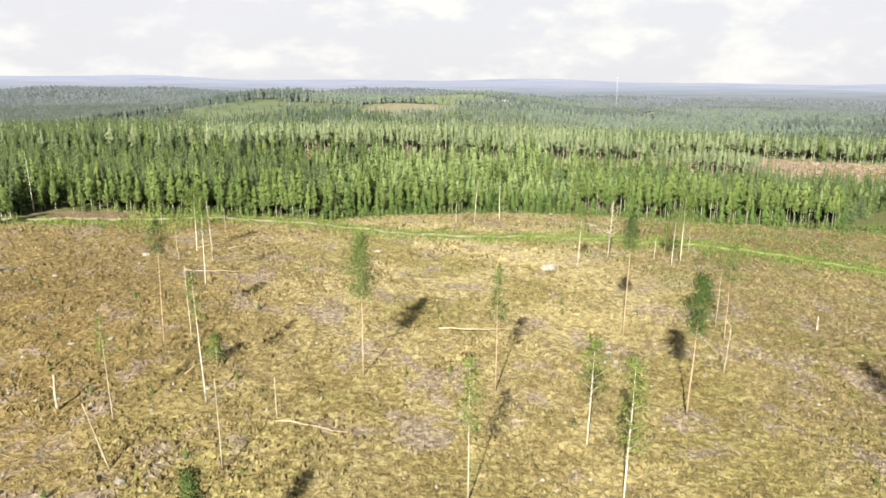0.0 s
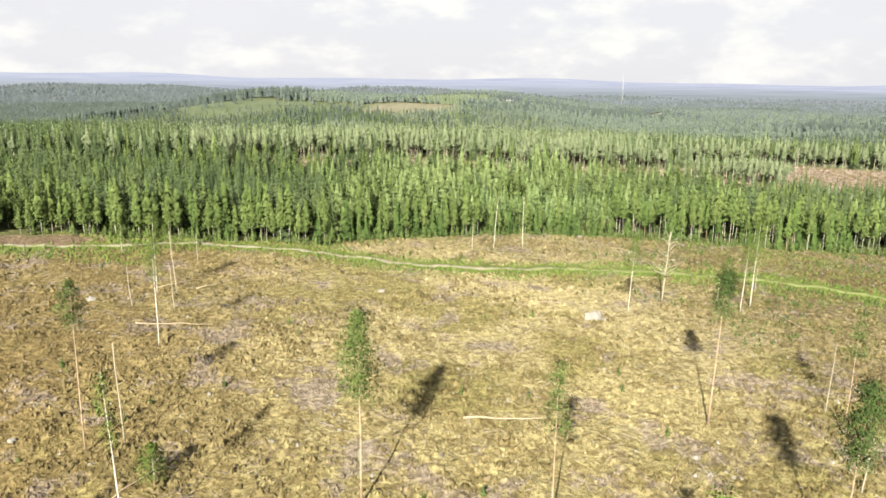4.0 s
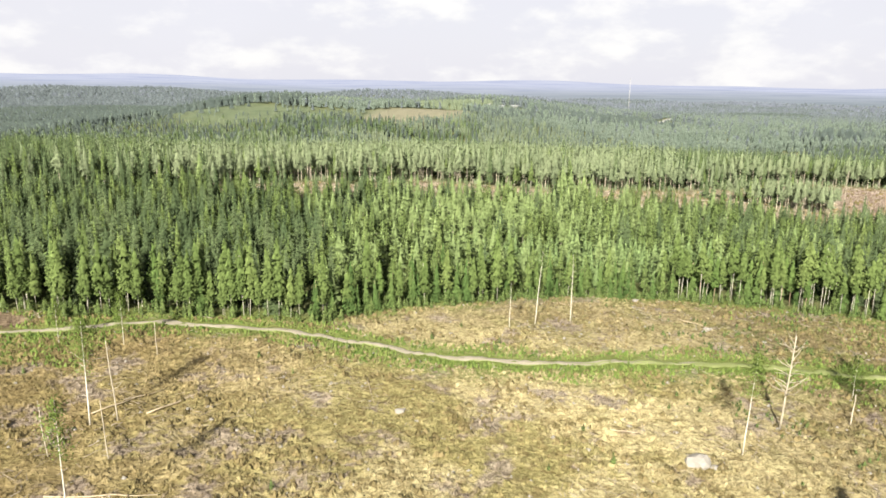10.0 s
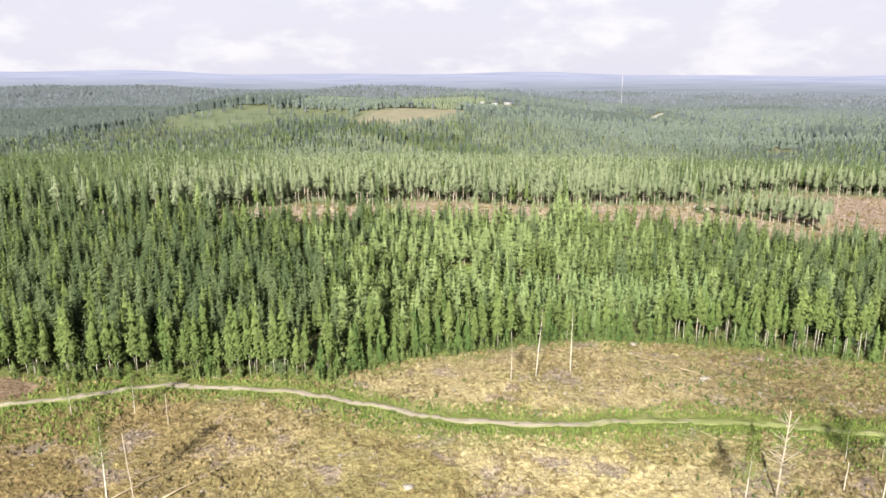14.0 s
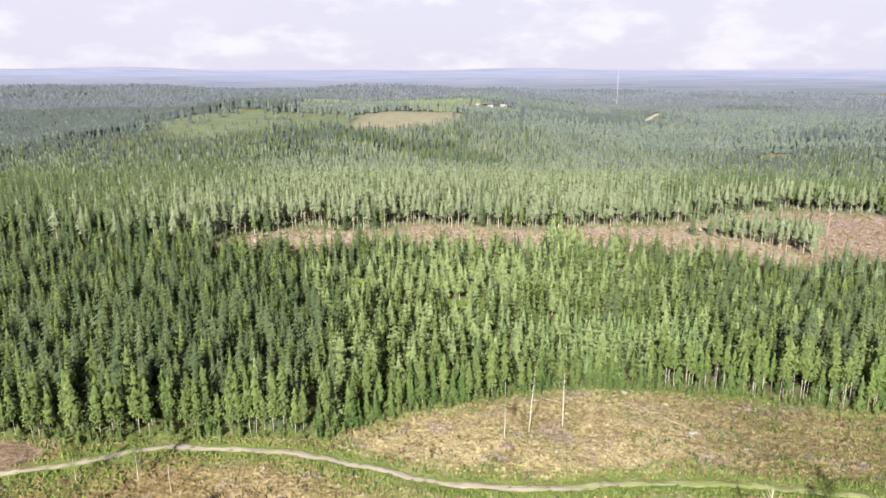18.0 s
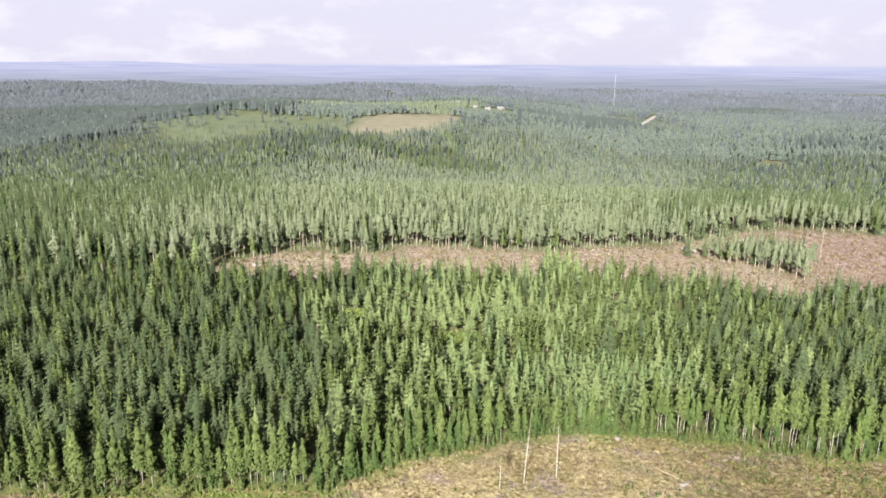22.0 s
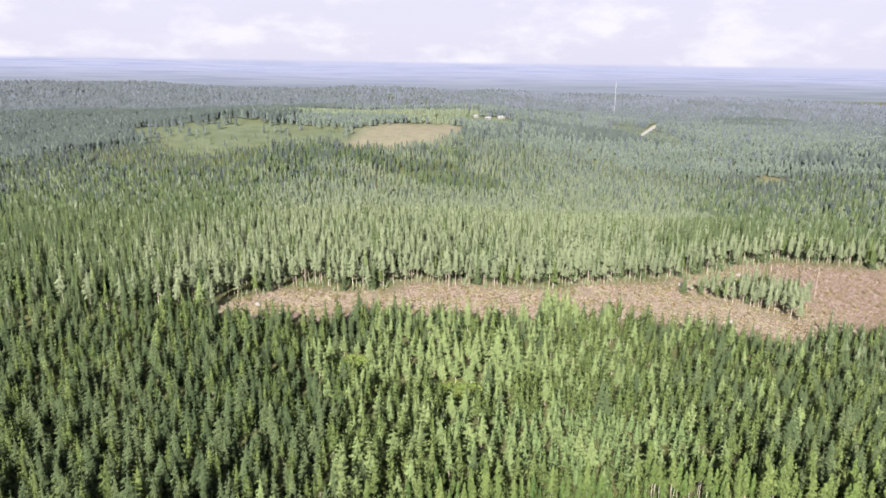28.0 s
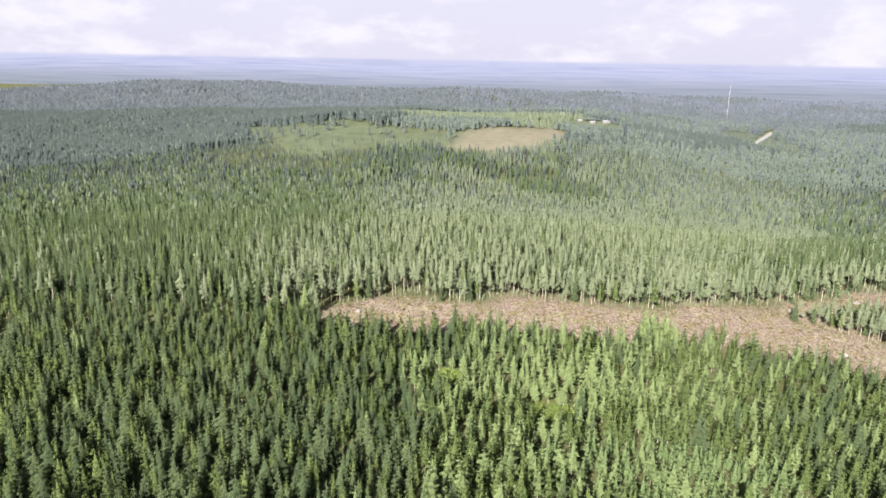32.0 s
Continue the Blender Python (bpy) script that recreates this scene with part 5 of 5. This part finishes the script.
def tufts(name, label, x, y, height, spread, blades, mat, category="grass", tone=None, width=0.55):
    """Fans of broad blades round each point, as one mesh."""
    n = len(x)
    z = ground_z(x, y) - 0.03
    a = (np.arange(blades) * 2 * math.pi / blades)[None] + rng.random((n, 1)) * 6.3 + rng.normal(0, 0.3, (n, blades))
    h = height[:, None] * rng.uniform(0.6, 1.2, (n, blades))
    s = spread[:, None] * rng.uniform(0.6, 1.25, (n, blades))
    w = s * width
    ca, sa = np.cos(a), np.sin(a)
    c = np.stack([np.broadcast_to(x[:, None], a.shape), np.broadcast_to(y[:, None], a.shape), np.broadcast_to(z[:, None], a.shape)], 2)
    top = c + np.stack([ca * s * 0.15, sa * s * 0.15, h], 2)
    left = c + np.stack([ca * s - sa * w, sa * s + ca * w, h * 0.12], 2)
    right = c + np.stack([ca * s + sa * w, sa * s - ca * w, h * 0.12], 2)
    v = np.stack([left, top, right], 2).reshape(-1, 3)
    t = np.repeat(rng.random(n) if tone is None else tone, blades * 3)
    me = mesh_arrays(name, v, np.arange(len(v)).reshape(-1, 3), [mat], t)
    tagged(new(name, me), label, category, kind="stuff")


def on_felling(x, y, track_gap=2.4):
    return (signed(x, y, FELLED) > 0.5) & (dist_line(x, y, TRACK) > track_gap) & (np.maximum(oval(x, y, -82.7, 168, 6, 4), oval(x, y, -90.7, 165, 8, 4)) < 0)


def grow():
    x, y = field_points(84000, -112, 120, 48, 212)
    more_x, more_y = field_points(9000, -75, 75, -35, 48)
    x, y = np.r_[x, more_x], np.r_[y, more_y]
    bare = wave(x, y, 4.7, 0.9) + 0.6 * wave(x, y, 13.0, 2.0) > 0.62
    ok = on_felling(x, y, 3.2) & ~(bare & (rng.random(len(x)) < 0.85))
    x, y = x[ok], y[ok]
    tufts("dry_grass", "straw-coloured tussocks of dry grass over the felling", x, y, rng.uniform(0.16, 0.52, len(x)), rng.uniform(0.16, 0.42, len(x)), 6, TUFT, width=0.34,
          tone=np.clip(0.5 + 0.28 * wave(x, y, 9.0, 0.2) + rng.normal(0, 0.22, len(x)), 0, 1))
    x, y = field_points(21000, -112, 120, 48, 212)
    ok = on_felling(x, y) & (wave(x, y, 6.3, 1.9) + 0.8 * wave(x, y, 2.6, 0.7) > 0.05 - 0.5 * np.clip((x - 30) / 30, 0, 1))
    x, y = x[ok], y[ok]
    tufts("heath", "low brown-green heath and shoots among the grass", x, y, rng.uniform(0.2, 0.7, len(x)), rng.uniform(0.2, 0.5, len(x)), 6, HEATH, "heath")
    x, y = field_points(60000, -130, 150, 120, 212)
    d = dist_line(x, y, TRACK)
    near_track = d < 5.5 + 2.2 * wave(x, y, 5.0, 0.3)
    wet = (x > 42) & (rng.random(len(x)) < 0.14) & (wave(x, y, 8.0, 0.7) > -0.2) & (np.abs(y - 180) < 28)
    west = (x < -60) & (np.abs(y - 163) < 11) & (rng.random(len(x)) < 0.7)
    ok = on_felling(x, y, 1.5) & (near_track | wet | west)
    x, y = x[ok], y[ok]
    tufts("verge_plants", "lush green grass and herbs along the track", x, y, rng.uniform(0.3, 0.85, len(x)), rng.uniform(0.12, 0.32, len(x)), 5, HERB, "plants", width=0.4)
    # bushes at the foot of the forest edge
    x, y = field_points(17000, -140, 165, 140, 216)
    e = -signed(x, y, FELLED)
    ok = (e > -1.5 - 1.2 * wave(x, y, 6.0)) & (e < 4) & (dist_line(x, y, TRACK) > 3) & (rng.random(len(x)) < np.where(x > 38, 0.40, 0.6))
    ok &= np.maximum(oval(x, y, -82.7, 168, 7, 4.5), oval(x, y, -90.7, 165, 8, 4)) < 0
    x, y = x[ok], y[ok]
    bushes = [near_proto("birch", 3, 5, 0.02, 0.34, 0.01, 5, 16, 0.12) for _ in range(5)]
    woodland("edge_bushes", "low green bushes at the foot of the forest edge", 1, x, y, rng.uniform(1.2, 3.4, len(x)), bushes, [BIRCH, BIRCH_BARK])
    # low shrubs on the damp side of the felling
    x, y = field_points(4200, 18, 125, 128, 207)
    ok = on_felling(x, y) & (wave(x, y, 7.0, 0.6) + 0.6 * wave(x, y, 2.9, 1.2) > 0.15) & (rng.random(len(x)) < np.clip((x - 14) / 40, 0.1, 1))
    x, y = x[ok], y[ok]
    low = [near_proto("birch", 2, 5, 0.02, 0.55, 0.01, 5, 6, 0.2) for _ in range(5)]
    woodland("low_shrubs", "low olive shrubs and bilberry on the damp felling", 1, x, y, rng.uniform(0.35, 1.0, len(x)), low, [BIRCH, BIRCH_BARK])
    # scattered saplings on the felling
    x, y = field_points(140, -105, 115, 52, 200)
    ok = on_felling(x, y)
    woodland("saplings", "scattered knee-high green saplings on the felling", 1, x[ok], y[ok], rng.uniform(0.6, 1.6, int(ok.sum())), bushes, [BIRCH, BIRCH_BARK])
    # glades inside the wood
    x, y = field_points(1500, -48, 10, 246, 284)
    ok = (oval(x, y, -38, 271, 8, 10) > 0) | (oval(x, y, -4, 257, 10, 9) > 0)
    x, y = x[ok], y[ok]
    tufts("glade_grass", "yellow-green grass in a forest glade", x, y, rng.uniform(0.4, 1.0, len(x)), rng.uniform(0.4, 0.9, len(x)), 5, HERB, "grass")


grow()


def sticks(name, label, x, y, length, width, mat, tone=None):
    """Thin broken sticks lying about, each a three-sided splinter."""
    n = len(x)
    a = rng.random(n) * math.pi
    d = np.stack([np.cos(a), np.sin(a), np.zeros(n)], 1) * length[:, None] / 2
    s = np.stack([-np.sin(a), np.cos(a), np.zeros(n)], 1) * width[:, None]
    c = np.stack([x, y, ground_z(x, y) + 0.10], 1)
    lift = np.stack([np.zeros(n), np.zeros(n), rng.uniform(0.0, 0.35, n)], 1)
    up_v = np.array([0, 0, 1.0]) * width[:, None] * 1.6
    v = np.stack([c - d - s, c - d + s, c - d + up_v, c + d - s * 0.5 + lift, c + d + s * 0.5 + lift, c + d + up_v * 0.6 + lift], 1).reshape(-1, 3)
    i = np.arange(n)[:, None] * 6
    f = np.concatenate([i + q for q in ([0, 3, 5], [0, 5, 2], [2, 5, 4], [2, 4, 1])], 0)
    t = np.repeat(rng.random(n) if tone is None else tone, 6)
    tagged(new(name, mesh_arrays(name, v, f, [mat], t)), label, "branches", kind="stuff")


def litter():
    x, y = field_points(13000, -112, 120, 48, 212)
    ok = on_felling(x, y) & (wave(x, y, 4.7, 0.9) + 0.6 * wave(x, y, 13.0, 2.0) > 0.35)
    x, y = x[ok], y[ok]
    sticks("slash", "grey weathered branches left after felling", x, y, rng.uniform(0.5, 1.8, len(x)), rng.uniform(0.02, 0.045, len(x)), TWIG)
    x, y = field_points(26000, -98, 330, 282, 440)
    ok = (signed(x, y, STRIP) > 0.5)
    x, y = x[ok], y[ok]
    sticks("fresh_slash", "pale branches and tops on freshly felled strip", x, y, rng.uniform(0.6, 2.6, len(x)), rng.uniform(0.03, 0.075, len(x)), FRESH, np.clip(rng.normal(0.5, 0.35, len(x)), 0, 1))
    x, y = field_points(5200, -98, 330, 282, 440)
    ok = (signed(x, y, STRIP) > 0.5)
    x, y = x[ok], y[ok]
    tufts("felled_heath", "brown heath and brush on freshly felled strip", x, y, rng.uniform(0.3, 1.1, len(x)), rng.uniform(0.4, 1.1, len(x)), 5, HEATH, "heath")
    # young growth under the pines behind the strip
    x, y = field_points(9000, -92, 300, 318, 450)
    st = signed(x, y, STRIP)
    ok = (st < 0) & (st > -24) & (rng.random(len(x)) < 0.75)
    x, y = x[ok], y[ok]
    brush = [near_proto("spruce", 4, 5, 0.02, 0.30, 0.01, 5) for _ in range(5)]
    woodland("undergrowth", "young spruces and brush under the pines behind the strip", 0, x, y, rng.uniform(0.8, 3.4, len(x)), brush, [PINE, PINE_BARK])
    # regrowth along the near side of the strip
    x, y = field_points(9000, -98, 160, 280, 330)
    st = signed(x, y, STRIP)
    ok = (st > 0) & (y < 310 + 0.05 * np.maximum(x, 0)) & (rng.random(len(x)) < np.clip(1 - st / 13, 0, 1)) & (wave(x, y, 6.0, 1.4) > -0.4)
    x, y = x[ok], y[ok]
    woodland("regrowth", "low green brush along the near side of the felled strip", 1, x, y, rng.uniform(0.5, 2.0, len(x)), brush, [YOUNG, BIRCH_BARK])
    # stumps and small stones as low faceted knobs
    x, y = field_points(1100, -98, 300, 282, 432)
    ok = signed(x, y, STRIP) > 1
    tufts("stumps", "pale cut stumps on freshly felled strip", x[ok], y[ok], rng.uniform(0.3, 0.6, int(ok.sum())), rng.uniform(0.22, 0.34, int(ok.sum())), 6, LOG_WOOD, "stumps")
    x, y = field_points(1700, -105, 112, 50, 206)
    ok = on_felling(x, y)
    tufts("field_stones", "small pale stones scattered over the felling", x[ok], y[ok], rng.uniform(0.15, 0.4, int(ok.sum())), rng.uniform(0.12, 0.32, int(ok.sum())), 6, STONE, "stones")


litter()


# ---- far landmarks ----
def mast(x, y, h):
    e = thing("radio_mast", x, y, "tall slender pale steel lattice mast above the forest", "mast")
    r = 0.6
    feet = [np.array([r * math.cos(a), r * math.sin(a), 0.0]) for a in (0.5, 2.6, 4.7)]
    for p in feet:
        part("leg", tube([p, p * [0.9, 0.9, 0] + [0, 0, h / 2], p * [0.8, 0.8, 0] + [0, 0, h * 0.96]], [0.14, 0.13, 0.12], 6), STEEL, e)
    for k in range(20):
        z = h * (k + 0.5) / 21
        q = [p * (1 - 0.2 * z / h) + [0, 0, z] for p in feet]
        up_q = [p * (1 - 0.2 * z / h) + [0, 0, z + h / 21] for p in feet]
        pieces = [tube([q[i], up_q[(i + 1) % 3]], [0.07, 0.07], 4) for i in range(3)] + [tube([q[i], q[(i + 1) % 3]], [0.07, 0.07], 4) for i in range(3)]
        part("brace", merged(pieces), STEEL, e)
    part("antenna", tube([[0, 0, h * 0.95], [0, 0, h * 1.04]], [0.3, 0.12], 6), STEEL, e)


mast(360, 1585, 80)


def box(cx, cy, cz, sx, sy, sz):
    v = np.array([(cx + i * sx / 2, cy + j * sy / 2, cz + k * sz / 2) for k in (-1, 1) for j in (-1, 1) for i in (-1, 1)], float)
    f = [(0, 2, 3), (0, 3, 1), (4, 5, 7), (4, 7, 6), (0, 1, 5), (0, 5, 4), (2, 6, 7), (2, 7, 3), (0, 4, 6), (0, 6, 2), (1, 3, 7), (1, 7, 5)]
    return v, np.array(f)


GLASS, g = material("dark_window_glass")
finish(g, (0.04, 0.05, 0.06), 0.1, gloss=0.5)


def farmhouse(x, y, w, d, h, turn, label):
    e = thing("house", x, y, label, "house", "farm buildings")
    e.rotation_euler = (0, 0, radians(turn))
    wall = part("wall", box(0, 0, h / 2, w, d, h + 0.6), WALL_PAINT, e)
    rise = d * 0.32
    v = np.array([(-w / 2 - 0.6, -d / 2 - 0.6, h - 0.1), (w / 2 + 0.6, -d / 2 - 0.6, h - 0.1), (w / 2 + 0.6, d / 2 + 0.6, h - 0.1), (-w / 2 - 0.6, d / 2 + 0.6, h - 0.1),
                  (-w / 2 - 0.6, 0, h + rise), (w / 2 + 0.6, 0, h + rise)])
    f = np.array([(0, 1, 5), (0, 5, 4), (2, 3, 4), (2, 4, 5), (0, 4, 3), (1, 2, 5), (0, 3, 2), (0, 2, 1)])
    roof = part("roof", (v, f), ROOF, e)
    part("chimney", box(w * 0.15, 0.4, h + rise + 0.3, 0.9, 0.9, 1.8), STONE, roof)
    for k in range(3):
        win = part("window", box(-w / 2 + w * (k + 0.8) / 3.6, -d / 2 - 0.03, h * 0.55, 1.2, 0.10, 1.4), GLASS, e)
    part("door", box(w * 0.42, -d / 2 - 0.04, 1.05, 1.0, 0.1, 2.1), DEAD_WOOD, e)


farmhouse(48, 1252, 7, 5.5, 3.2, 8, "white farmhouse with pale roof at a field edge")
farmhouse(68, 1242, 9, 6, 3.2, -12, "long white farm building with pale roof")
farmhouse(91, 1258, 11, 6, 3.2, 5, "pale barn with light sheet roof among trees")
farmhouse(24, 1322, 13, 7, 3.2, -4, "distant pale barn with light roof")


PALE_GRAVEL, g = material("crushed_stone")
finish(g, g.mix(g.noise(place(g), 0.3), (0.32, 0.31, 0.295), (0.45, 0.44, 0.42)), 0.95)


def far_road():
    line = np.array([(290, 1152), (308, 1196), (326, 1238), (366, 1329), (410, 1440)], float)
    s = np.linspace(0, 1, 40)
    k = np.linspace(0, 1, len(line))
    cx, cy = np.interp(s, k, line[:, 0]), np.interp(s, k, line[:, 1])
    half = np.interp(s, [0, 0.45, 0.6, 0.95, 1], [1.6, 2.2, 3.8, 4.6, 1.5])
    nx, ny = 0.92, -0.40
    rows = [np.stack([cx + nx * half * q, cy + ny * half * q, land(cx + nx * half * q, cy + ny * half * q) + 0.5 - 0.4 * abs(q)], 1) for q in (-1, 0, 1)]
    v = np.stack(rows, 1).reshape(-1, 3)
    i = (np.arange(39)[:, None] * 3 + np.arange(2)[None]).ravel()
    f = np.stack([i, i + 1, i + 4, i + 3], 1)
    me = mesh_arrays("road", v, f, [PALE_GRAVEL], smooth=True)
    tagged(new("road", me), "distant pale gravel road with a wide loading place", "road", kind="structure")


far_road()
